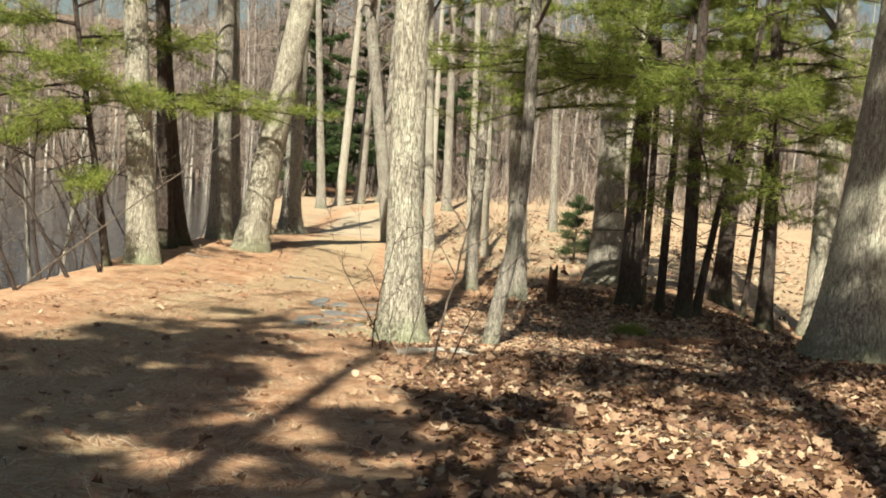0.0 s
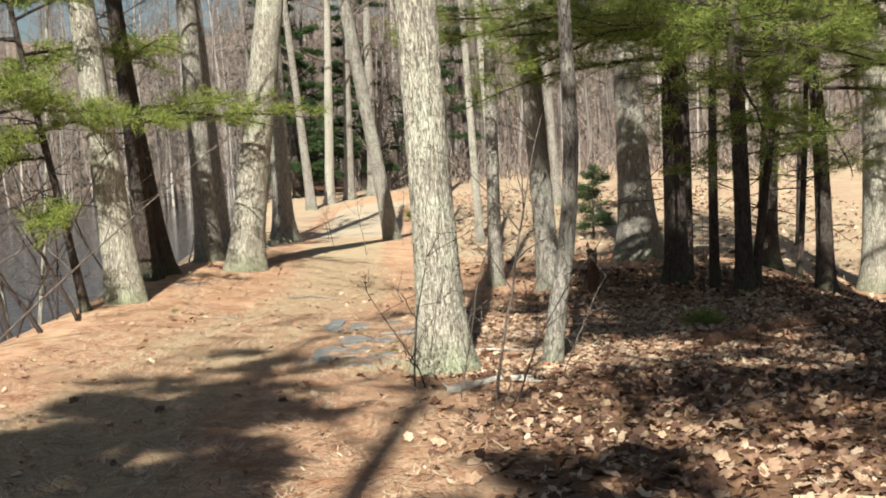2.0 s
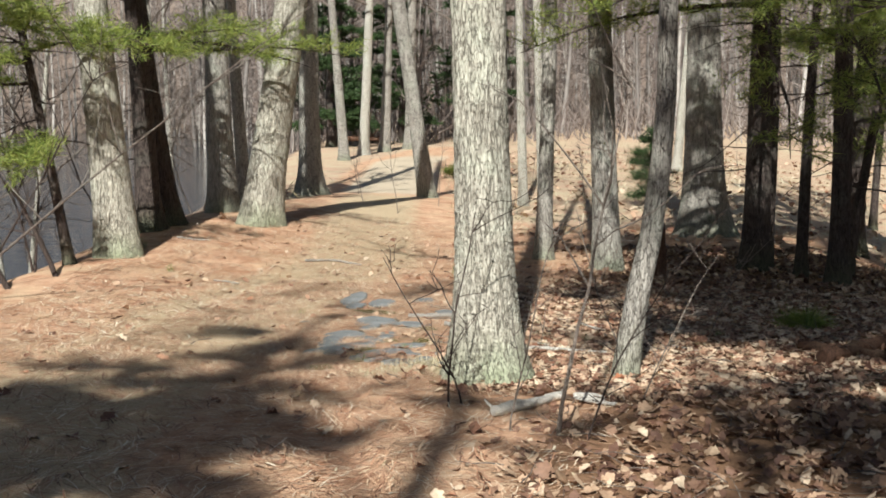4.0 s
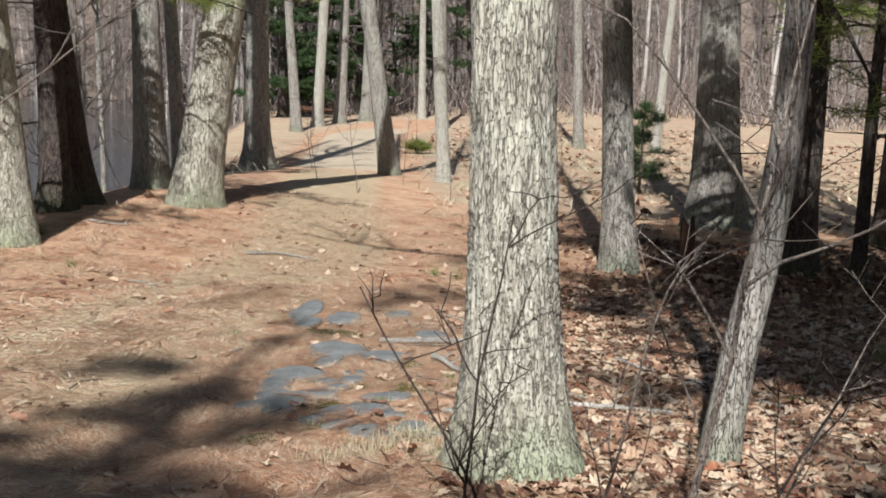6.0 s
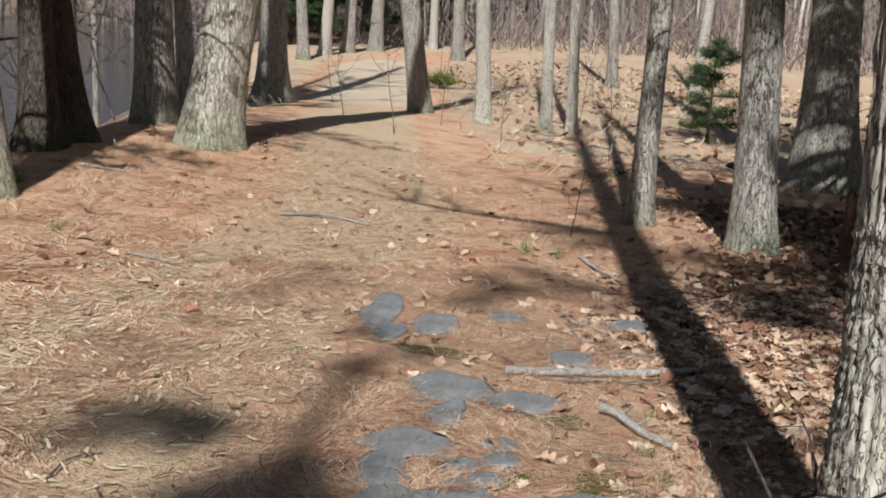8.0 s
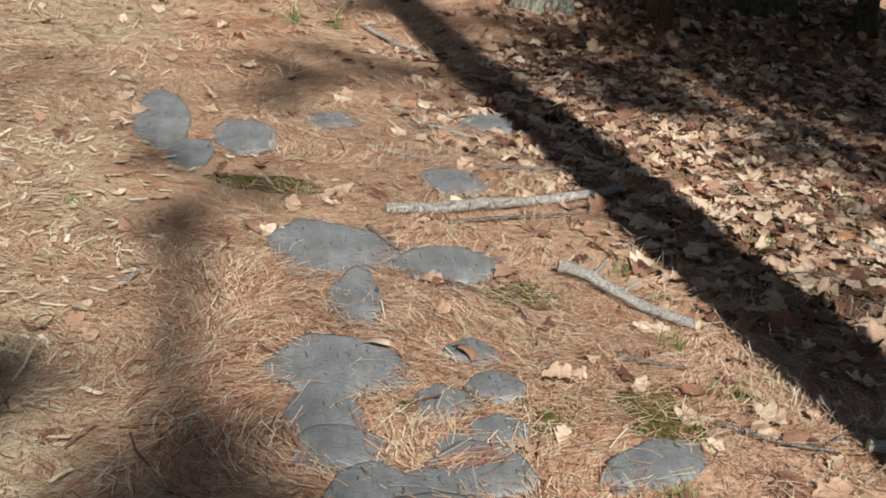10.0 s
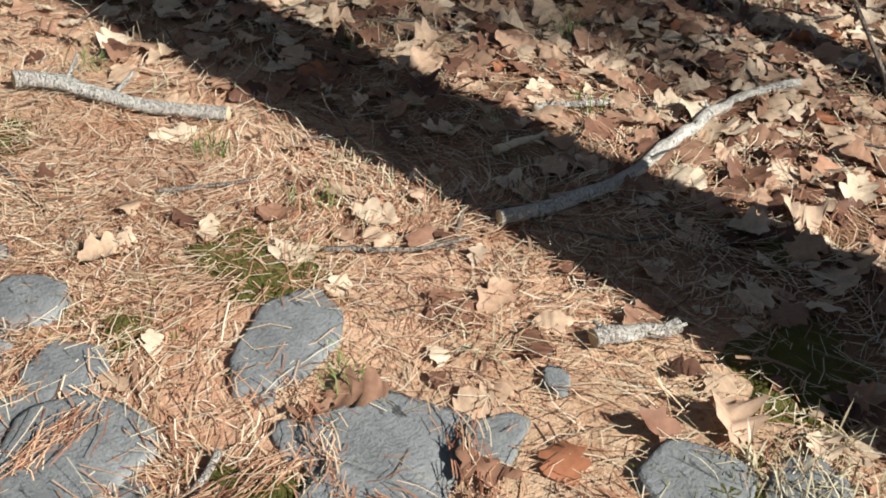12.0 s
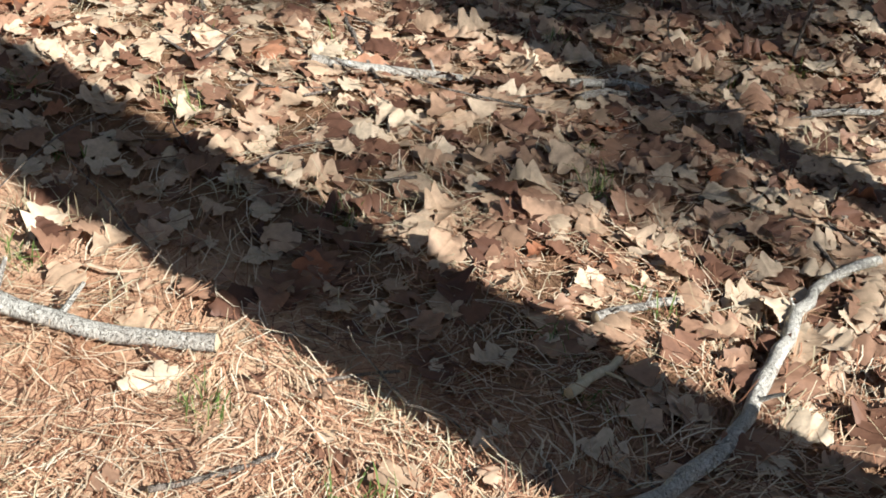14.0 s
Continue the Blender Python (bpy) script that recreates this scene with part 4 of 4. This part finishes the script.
    for i in range(stations - 1):
        for k in range(2):
            F.append((i * 3 + k, (i + 1) * 3 + k, (i + 1) * 3 + k + 1, i * 3 + k + 1))
    return V.reshape(-1, 3) * length, np.array(F)


def scatter_leaves(name, X, Y, stations, size, tilt, seed, label, mat=LEAF):
    g = np.random.default_rng(seed)
    V0, F0 = leaf_template(stations)
    n, m = len(X), len(V0)
    S = size * g.uniform(0.45, 1.25, n)
    curl, sag = g.normal(0.2, 0.6, n), g.normal(0, 0.4, n)
    P = np.repeat(V0[None], n, 0)
    P[:, :, 1] *= g.uniform(0.75, 1.2, n)[:, None]
    P[:, :, 2] = curl[:, None] * P[:, :, 1] ** 2 * 1.6 + sag[:, None] * P[:, :, 0] ** 2 * 0.9 + g.normal(0, 0.025, (n, m))
    P[:, :, :2] += g.normal(0, 0.018, (n, m, 2))
    P *= S[:, None, None]
    a, tx, ty = g.uniform(0, 6.28, n), g.normal(0, tilt, n), g.normal(0, tilt, n)
    def turn(P, i, j, ang):
        c, s = np.cos(ang)[:, None], np.sin(ang)[:, None]
        A, B = P[:, :, i] * c - P[:, :, j] * s, P[:, :, i] * s + P[:, :, j] * c
        P[:, :, i], P[:, :, j] = A, B
    turn(P, 1, 2, tx); turn(P, 0, 2, ty); turn(P, 0, 1, a)
    low = P[:, :, 2].min(1)
    P[:, :, 0] += X[:, None]
    P[:, :, 1] += Y[:, None]
    P[:, :, 2] += (land(X, Y) - low * 0.8 + g.uniform(0.0, 0.012, n))[:, None]
    F = (F0[None] + (np.arange(n) * m)[:, None, None]).reshape(-1, 4)
    ob = link(name, P.reshape(-1, 3), F, mat)
    return tagged(ob, label, "leaves", kind="stuff")


def pick(g, n, x0, x1, y0, y1, keep):
    X, Y = g.uniform(x0, x1, n), g.uniform(y0, y1, n)
    k = g.random(n) < keep(X, Y)
    return X[k], Y[k]


def clear_of_stones(X, Y):
    inside = np.zeros(len(X), bool)
    for o in bpy.data.objects:
        if o.name.startswith("flagstone"):
            lx, ly = o.dimensions.x * 0.38, o.dimensions.y * 0.38
            inside |= ((X - o.location.x) / lx) ** 2 + ((Y - o.location.y) / ly) ** 2 < 1
    return ~inside


def build_litter():
    bpy.context.view_layer.update()
    g = np.random.default_rng(21)
    X, Y = pick(g, 17500, -1.6, 3.2, 14.2, 20.5, lambda x, y: 0.05 + 0.95 * litter_amount(x, y) ** 1.3)
    k = clear_of_stones(X, Y)
    scatter_leaves("oak_leaves", X[k], Y[k], 16, 0.088, 0.17, 31, "dry tan and brown oak leaves covering the ground")
    X, Y = pick(g, 44000, -1.0, 8.0, 3.5, 25.0, lambda x, y: litter_amount(x, y) * np.where((x < 3.2) & (y > 14.2) & (y < 20.5), 0.0, 1.0))
    scatter_leaves("leaf_litter", X, Y, 9, 0.088, 0.38, 32, "deep brown oak leaf litter beside the trail", LITTER)
    X, Y = pick(g, 2600, -5.0, 1.5, 4.0, 25.0, lambda x, y: 0.5 * (1 - litter_amount(x, y)) * (x > bank_x(y)))
    scatter_leaves("fallen_leaves", X, Y, 9, 0.085, 0.25, 33, "scattered dry leaves on the pine needles")
    X, Y = pick(g, 4500, -10.0, 9.0, 24.0, 60.0, lambda x, y: 0.8 * (x > bank_x(y) + 0.5) * (trail_distance(x, y) > 2.2))
    scatter_leaves("field_leaves", X, Y, 5, 0.16, 0.3, 34, "dry leaves scattered over the sunny clearing")


def scatter_strips(name, X, Y, length, width, mat, seed, label, category, lift=0.006, bend=0.3, tilt=0.12, thick=0.0, lie=None):
    """Needles, chips and straws: slim bent strips lying about."""
    g = np.random.default_rng(seed)
    n = len(X)
    L, W = length * g.uniform(0.5, 1.4, n), width * g.uniform(0.7, 1.4, n)
    a = 2.2 * np.sin(3.1 * X + 1.7 * Y) + 1.9 * np.sin(4.3 * Y - 2.2 * X) + g.normal(0, 0.75, n)
    if lie is not None:
        a = lie + g.normal(0, 0.22, n)
    d, s = np.stack([np.cos(a), np.sin(a)], -1), np.stack([-np.sin(a), np.cos(a)], -1)
    c, tl = g.normal(0, bend, n), g.normal(0, tilt, n)
    z0 = land(X, Y) + lift * g.uniform(0.3, 1.6, n)
    V = np.zeros((n, 6, 3))
    for k, t in enumerate((-0.5, 0.0, 0.5)):
        mid = np.stack([X, Y], -1) + d * (L * t)[:, None] + s * (L * c * (0.25 - t * t))[:, None]
        for e, sg in ((0, -0.5), (1, 0.5)):
            V[:, 2 * k + e, :2] = mid + s * (W * sg)[:, None]
            V[:, 2 * k + e, 2] = z0 + np.abs(tl) * L * (t + 0.5) + thick * g.uniform(0.5, 1, n)
    F0 = np.array([(0, 2, 3, 1), (2, 4, 5, 3)])
    F = (F0[None] + (np.arange(n) * 6)[:, None, None]).reshape(-1, 4)
    ob = link(name, V.reshape(-1, 3), F, mat, smooth=False)
    return tagged(ob, label, category, kind="stuff")


def build_needles():
    g = np.random.default_rng(22)
    X, Y = pick(g, 260000, -3.6, 1.5, 14.0, 19.8, lambda x, y: (1 - 0.7 * litter_amount(x, y)) * np.where(clear_of_stones(x, y), 1.0, 0.10) * (0.55 + 0.45 * np.sin(2.3 * x + 1.1 * y) * np.sin(1.9 * y - x)))
    scatter_strips("pine_needles", X, Y, 0.068, 0.0018, NEEDLE, 41, "fallen orange-brown pine needles on the trail", "needles", 0.01, 0.6, 0.14)
    X, Y = pick(g, 26000, -6.0, 1.0, 5.0, 25.0, lambda x, y: (1 - litter_amount(x, y)) * (x > bank_x(y) + 0.1) * 0.9 * ((x < -3.0) | (y < 14.0) | (y > 19.4)))
    scatter_strips("needle_carpet", X, Y, 0.14, 0.005, NEEDLE, 42, "carpet of fallen orange pine needles", "needles", 0.008, 0.3, 0.1)
    X, Y = pick(g, 26000, -2.6, 2.4, 14.4, 19.0, lambda x, y: 0.5 * np.where(clear_of_stones(x, y), 1.0, 0.04) * (0.3 + 0.7 * np.sin(3 * x - y) ** 2))
    scatter_strips("dry_grass", X, Y, 0.085, 0.0014, STRAW, 43, "pale dry grass blades between the needles", "grass", 0.014, 0.4, 0.22)
    X, Y = g.normal(-3.5, 0.8, 1900), g.normal(17.3, 1.2, 1900)
    k = (X > bank_x(Y)) & clear_of_stones(X, Y) & ((X < -2.3) | (Y > 17.7))
    scatter_strips("wood_chips", X[k], Y[k], 0.05, 0.012, CHIP, 44, "pale wood chips strewn on the trail", "wood chips", 0.012, 0.1, 0.12)
    X, Y = pick(g, 1500, -5.5, 0.5, 8.0, 25.0, lambda x, y: 1 - litter_amount(x, y))
    k = clear_of_stones(X, Y) & ((X < -2.3) | (Y > 17.7) | (Y < 13.5))
    scatter_strips("bark_chips", X[k], Y[k], 0.06, 0.010, CHIP, 45, "pale splinters of wood on the trail", "wood chips", 0.012, 0.1, 0.15)
    X, Y = pick(g, 9000, -9.0, 8.0, 26.0, 50.0, lambda x, y: 0.8 * (x > bank_x(y) + 0.5) * (trail_distance(x, y) > 1.4))
    scatter_strips("field_straw", X, Y, 0.22, 0.012, STRAW, 46, "pale dead grass in the clearing", "grass", 0.03, 0.3, 0.4)


def build_drifts():
    """Drifts of red-brown needles washed into the gaps between the stones."""
    g = np.random.default_rng(25)
    X, Y, A = [], [], []
    for x0, y0, x1, y1, n in ((-1.28, 15.15, -1.37, 15.00, 260), (-1.15, 15.10, -1.25, 14.92, 300), (-1.04, 15.11, -1.01, 14.78, 420), (-1.49, 15.15, -1.22, 15.16, 260),
                             (-1.28, 15.29, -1.21, 15.15, 200), (-1.72, 15.54, -1.56, 15.49, 220), (-1.63, 15.69, -1.51, 15.73, 140), (-1.15, 15.12, -1.03, 15.04, 200),
                             (-1.08, 15.35, -1.17, 15.20, 120), (-1.54, 15.46, -1.34, 15.44, 200), (-1.23, 15.53, -1.33, 15.31, 120)):
        n = int(n * 0.6)
        u, w = g.random(n) * 1.1 - 0.05, g.laplace(0, 0.013, n)
        a = math.atan2(y1 - y0, x1 - x0)
        X.append(x0 + (x1 - x0) * u - math.sin(a) * w)
        Y.append(y0 + (y1 - y0) * u + math.cos(a) * w)
        A.append(a + g.normal(0, 0.3, n))
    scatter_strips("needle_drift", np.concatenate(X), np.concatenate(Y), 0.07, 0.0018, REDNEEDLE, 49, "red-brown needles washed into the gaps of the stones", "needles", 0.024, 0.35, 0.12, lie=np.concatenate(A))


def build_litter_twigs():
    """Bare twigs lying over the oak leaves."""
    g = np.random.default_rng(24)
    X, Y = pick(g, 700, -1.2, 3.5, 8.0, 21.0, lambda x, y: litter_amount(x, y))
    bag = Bag()
    for x, y in zip(X, Y):
        p, _ = limb_points((x, y, land1(x, y) + 0.03), g.uniform(0, 6.28), g.normal(0.05, 0.12), g.uniform(0.1, 0.5), g, 5, 0.05, 0.5)
        p[:, 2] = np.maximum(p[:, 2], land(p[:, 0], p[:, 1]) + 0.015)
        bag.add(*tube(p, np.linspace(g.uniform(0.002, 0.005), 0.0015, len(p)), 4))
    tagged(link("fallen_twigs", *bag.out(), TWIGBARK), "thin grey twigs strewn over the leaf litter", "twigs", kind="stuff")


def build_debris():
    """Small twigs, dark and pale, strewn over the trail."""
    g = np.random.default_rng(23)
    X, Y = pick(g, 6500, -6.5, 0.8, 5.0, 27.0, lambda x, y: (1 - litter_amount(x, y)) * (x > bank_x(y) + 0.1) * 0.9)
    k = clear_of_stones(X, Y)
    scatter_strips("twig_litter", X[k], Y[k], 0.09, 0.006, LITTER, 47, "small dark twigs and bark crumbs on the trail", "twigs", 0.012, 0.35, 0.15)
    X, Y = pick(g, 80000, -6.5, 0.8, 5.0, 27.0, lambda x, y: (1 - litter_amount(x, y)) * (x > bank_x(y) + 0.1) * ((x < -3.0) | (y < 14.0) | (y > 19.4)))
    scatter_strips("trail_needles", X, Y, 0.10, 0.0035, NEEDLE, 48, "loose orange and tan needles over the trail", "needles", 0.012, 0.5, 0.18)


def grass_tuft(x, y, r, h, n, mat, seed, label, sprawl=1.0):
    """A tuft: blades rising from one foot and arching over."""
    g = np.random.default_rng(seed)
    a, lean = g.uniform(0, 6.28, n), np.abs(g.normal(0.5, 0.35, n)) * sprawl
    bx, by = g.normal(0, r * 0.35, n), g.normal(0, r * 0.35, n)
    L, w = h * g.uniform(0.5, 1.3, n), g.uniform(0.0007, 0.0016, n)
    V = np.zeros((n, 7, 3))
    for k, t in enumerate((0.0, 0.4, 0.75, 1.0)):
        out = L * t * np.sin(lean * (0.4 + t))
        up = L * t * np.cos(np.minimum(lean * (0.4 + t), 1.5))
        px, py, pz = bx + np.cos(a) * out, by + np.sin(a) * out, up
        if k < 3:
            V[:, 2 * k] = np.stack([px - np.sin(a) * w, py + np.cos(a) * w, pz], -1)
            V[:, 2 * k + 1] = np.stack([px + np.sin(a) * w, py - np.cos(a) * w, pz], -1)
        else:
            V[:, 6] = np.stack([px, py, pz], -1)
    q = np.array([(0, 1, 3, 2), (2, 3, 5, 4)])
    off = (np.arange(n) * 7)[:, None, None]
    ob = link("grass_tuft", V.reshape(-1, 3), [(q[None] + off).reshape(-1, 4), (np.array([[4, 5, 6]])[None] + off).reshape(-1, 3)], mat, smooth=False)
    ob.location = (x, y, land1(x, y) - 0.005)
    return tagged(ob, label, "grass", kind="stuff")


STRAWY, GREENY = "tuft of pale dead grass at the foot of the oak", "small tuft of fresh green grass in the litter"
for _i, (_x, _y, _r, _h, _n) in enumerate(((-0.86, 14.78, 0.22, 0.12, 620), (-0.70, 14.62, 0.22, 0.13, 520), (-1.02, 14.62, 0.22, 0.11, 420), (-0.78, 14.95, 0.16, 0.09, 260), (-1.2, 14.45, 0.2, 0.11, 300))):
    grass_tuft(_x, _y, _r * 0.8, _h * 0.85, int(_n * 0.7), STRAW, 500 + _i, STRAWY, 2.2)
for _i, (_x, _y, _h, _n) in enumerate(((0.20, 16.35, 0.07, 40), (-0.1, 16.0, 0.06, 26), (-0.9, 16.35, 0.06, 40), (-1.75, 21.0, 0.16, 60), (-1.5, 20.9, 0.12, 40), (-1.15, 15.55, 0.06, 40), (0.75, 16.9, 0.06, 30), (0.9, 16.4, 0.05, 20), (1.3, 16.9, 0.08, 30), (-2.6, 17.4, 0.05, 26), (-4.9, 19.6, 0.1, 50), (2.1, 17.3, 0.25, 50), (-5.9, 21.0, 0.14, 70), (-0.35, 16.6, 0.06, 30))):
    grass_tuft(_x, _y, 0.06, _h, _n, BLADE, 520 + _i, GREENY, 0.9)
for _i, (_x, _y, _n) in enumerate(((-1.07, 15.90, 420), (-1.03, 15.84, 260), (-1.41, 15.36, 420), (-1.43, 15.28, 200), (-0.88, 15.01, 260), (-0.25, 15.36, 300), (-1.23, 16.70, 300), (-1.35, 15.90, 160))):
    grass_tuft(_x, _y, 0.16, 0.028, _n, MOSSBLADE, 560 + _i, "short olive-green moss stems over the cushion", 1.1)
for _i in range(60):
    _g = np.random.default_rng(900 + _i)
    _x, _y = _g.uniform(-1.4, 1.4), _g.uniform(14.8, 18.6)
    grass_tuft(_x, _y, 0.07, _g.uniform(0.04, 0.08), 28, STRAW if _i % 4 else BLADE, 950 + _i, "thin tuft of dry grass among leaves", 1.6)
build_litter()
build_needles()
build_debris()
build_litter_twigs()
build_drifts()


# ---------------------------------------------------------------- stump, fallen wood
def snag(x, y):
    t = thing("stump", x, y, land1(x, y), "short rotten red-brown stump standing in leaf litter", "stump")
    g = np.random.default_rng(3)
    n = 16
    V = []
    for h, f in ((-0.1, 1.25), (0.0, 1.1), (0.2, 0.95), (0.45, 0.85), (0.55, 0.8)):
        for i in range(n):
            a = 2 * math.pi * i / n
            r = 0.085 * f * (1 + 0.12 * math.sin(3 * a + 1) + g.normal(0, 0.04))
            V.append((r * math.cos(a), r * math.sin(a), h + (0.06 * math.sin(2 * a) + g.uniform(0, 0.07) if h > 0.5 else 0)))
    V.append((0, 0, 0.42))
    q = np.array([(r * n + i, r * n + (i + 1) % n, (r + 1) * n + (i + 1) % n, (r + 1) * n + i) for r in range(4) for i in range(n)])
    c = np.array([(4 * n + i, 4 * n + (i + 1) % n, 5 * n) for i in range(n)])
    link("trunk", V, [q, c], ROTWOOD, t)


snag(0.71, 21.4)
fallen_log(0.075, (2.0, 15.6), (2.6, 16.4), (3.4, 17.3), label="dark fallen log half buried in leaves")
fallen_log(0.05, (1.9, 16.2), (2.3, 16.0), (2.9, 15.5), label="dark fallen branch on the leaf litter")
# the far log stands in for a low dark bench-like thing
fallen_log(0.16, (-14.9, 63.0), (-13.2, 63.6), label="thick brown log in place of a bench-like thing at the far end of the trail", stack=0.30)

# ---------------------------------------------------------------- bank brush, far evergreens, far woods
for _i in range(46):
    _g = np.random.default_rng(1300 + _i)
    _y = _g.uniform(13.5, 31) if _i < 26 else _g.uniform(13.0, 20.0)
    _x = float(bank_x(_y)) - _g.uniform(0.6, 4.5)
    sapling(_x, _y, _g.uniform(1.2, 3.4), (_g.normal(-0.1, 0.35), _g.normal(0, 0.2)), 1400 + _i, "dark bare shrub stem on the pond bank", 7, 0.016, DARKTWIG if _i % 3 else TWIGBARK)
for _i, (_x, _y, _h, _lx) in enumerate(((-6.1, 15.2, 3.4, -0.75), (-6.3, 16.3, 3.0, -0.95), (-6.6, 17.2, 3.6, -0.6), (-6.0, 14.3, 2.6, -0.9), (-5.6, 15.4, 2.2, -0.9), (-5.7, 16.0, 2.6, -0.7), (-5.9, 17.8, 2.8, -0.8), (-5.8, 18.6, 2.4, -0.6), (-6.6, 18.3, 3.2, -0.5))):
    sapling(_x, _y, _h, (_lx, 0.1), 1500 + _i, "dark bent shrub stem leaning over the pond", 6, 0.032, DARKTWIG)
for _x, _y, _r, _lx in ((-9.3, 24.0, 0.045, 0.12), (-8.4, 27.5, 0.05, -0.1), (-10.5, 31.0, 0.06, 0.05), (-11.5, 27.0, 0.05, -0.05), (-9.0, 20.0, 0.04, 0.1), (-12.0, 36.0, 0.07, 0.0)):
    broadleaf(_x, _y, _r, _lx, 0.0, "thin bare tree rising from the pond bank", GREYBARK if _r > 0.045 else PALEBARK, 9.0, (1.5, 8.6), 0.2, 0.08, int(_y * 10), 10, 24, 0.0, 14, 2.2, 8, "bank_tree")
HEM = "dense dark green evergreen at the edge of the far woods"
pine(-15.6, 63.0, 0.2, 0, 0, HEM, 12, 0.7, 44, 2.6, 81, 1.0, 0, (), 10, 0.016, green=HEMLOCK, name="hemlock_tree")
pine(-13.4, 68.5, 0.2, 0, 0, HEM, 13, 1.5, 40, 2.6, 82, 0.9, 0, (), 10, 0.016, green=HEMLOCK, name="hemlock_tree")
pine(-10.0, 74.0, 0.2, 0, 0, HEM, 14, 2.5, 36, 2.8, 83, 0.8, 0, (), 10, 0.016, green=HEMLOCK, name="hemlock_tree")
pine(-18.5, 70.0, 0.2, 0, 0, HEM, 13, 1.0, 38, 2.6, 84, 0.9, 0, (), 10, 0.016, green=HEMLOCK, name="hemlock_tree")
pine(0.3, 32.4, 0.03, 0, 0, "small bushy young pine in the clearing", 2.0, 0.25, 22, 0.6, 85, 0.55, 0, (), 3, 0.004, green=HEMLOCK, name="young_pine")
pine(-5.6, 41.5, 0.02, 0, 0, "low green pine seedling beside the trail bend", 0.6, 0.1, 7, 0.4, 86, 0.5, 0, (), 4, 0.004, name="young_pine")
pine(2.1, 17.6, 0.01, 0, 0, "tiny green pine seedling in the leaf litter", 0.2, 0.05, 6, 0.1, 87, 0.7, 0, (), 5, 0.002, name="young_pine")


def far_woods():
    """Bare woods behind the clearing and across the pond: a dozen tree shapes set out many times."""
    g = np.random.default_rng(55)
    wood, twigs = Bag(), Bag()
    shapes = []
    for k in range(14):
        w, tw = Bag(), Bag()
        h = g.uniform(11, 19)
        hs = np.linspace(-0.4, h, 6)
        pts = np.stack([g.normal(0, 0.05) * hs + g.normal(0, 0.07, 6), g.normal(0, 0.05) * hs, hs], -1)
        w.add(*tube(pts, g.uniform(0.08, 0.2) * np.linspace(1, 0.22, 6), 6))
        for q in range(30):
            t = g.uniform(0.1, 1.0)
            p0 = np.array([np.interp(t * h, hs, pts[:, c]) for c in range(3)])
            p, _ = limb_points(p0, g.uniform(0, 6.28), g.uniform(0.1, 1.2), g.uniform(1.0, 3.6) * (1.2 - 0.5 * t), g, 3, -0.1, 0.4)
            tw.add(*tube(p, np.linspace(0.035, 0.014, 4), 3))
            for v in range(4):
                p2, _ = limb_points(p[g.integers(1, 4)], g.uniform(0, 6.28), g.uniform(0.2, 1.3), g.uniform(0.5, 1.8), g, 2, 0, 0.4)
                tw.add(*tube(p2, np.array([0.018, 0.014, 0.009]), 3))
        shapes.append((*w.out(), *tw.out()))
    def place(x, y, lo=0.6, hi=1.05):
        V, F, V2, F2 = shapes[g.integers(len(shapes))]
        a, s = g.uniform(0, 6.28), g.uniform(lo, hi)
        M = s * np.array([[math.cos(a), math.sin(a), 0], [-math.sin(a), math.cos(a), 0], [0, 0, 1.0]])
        at = np.array([x, y, land1(x, y)])
        wood.add(V @ M + at, F[0])
        twigs.add(V2 @ M + at, F2[0])
    for i in range(300):
        b, d = radians(g.uniform(-17, 22)), g.uniform(74, 118)
        place(1 - math.sin(b) * d, 3 + math.cos(b) * d)
    for i in range(300):
        b, d = radians(g.uniform(-17, 40)), g.uniform(112, 215)
        place(1 - math.sin(b) * d, 3 + math.cos(b) * d, 0.7, 1.2)
    for i in range(130):
        b, d = radians(g.uniform(14, 40)), g.uniform(108, 140)
        place(1 - math.sin(b) * d, 3 + math.cos(b) * d)
    for i in range(40):
        place(g.uniform(-22, -12), g.uniform(62, 84), 0.5, 0.9)
    tagged(link("far_woods", *wood.out(), FARWOOD), "bare grey woods behind the clearing", "woods", kind="stuff")
    tagged(link("far_branches", *twigs.out(), BRUSH), "haze of bare branches in the far woods", "woods", kind="stuff")
    brush = Bag()
    stems = []
    for i in range(40):
        p, _ = limb_points((0, 0, -0.1), g.uniform(0, 6.28), g.uniform(0.9, 1.5), 1.0, g, 3, 0, 0.5)
        stems.append(tube(p, np.linspace(0.014, 0.005, 4), 3))
    for i in range(9000):
        b, d = (radians(g.uniform(-17, 22)), g.uniform(66, 100)) if i < 5500 else (radians(g.uniform(16, 40)), g.uniform(98, 130))
        x, y = 1 - math.sin(b) * d, 3 + math.cos(b) * d
        z = land1(x, y)
        if z > -1.65:
            V, F = stems[g.integers(40)]
            brush.add(V * g.uniform(0.8, 3.4) + np.array([x, y, z]), F)
    tagged(link("far_brush", *brush.out(), BRUSH), "brown leafless brush along the wood's edge and far shore", "brush", kind="stuff")


far_woods()
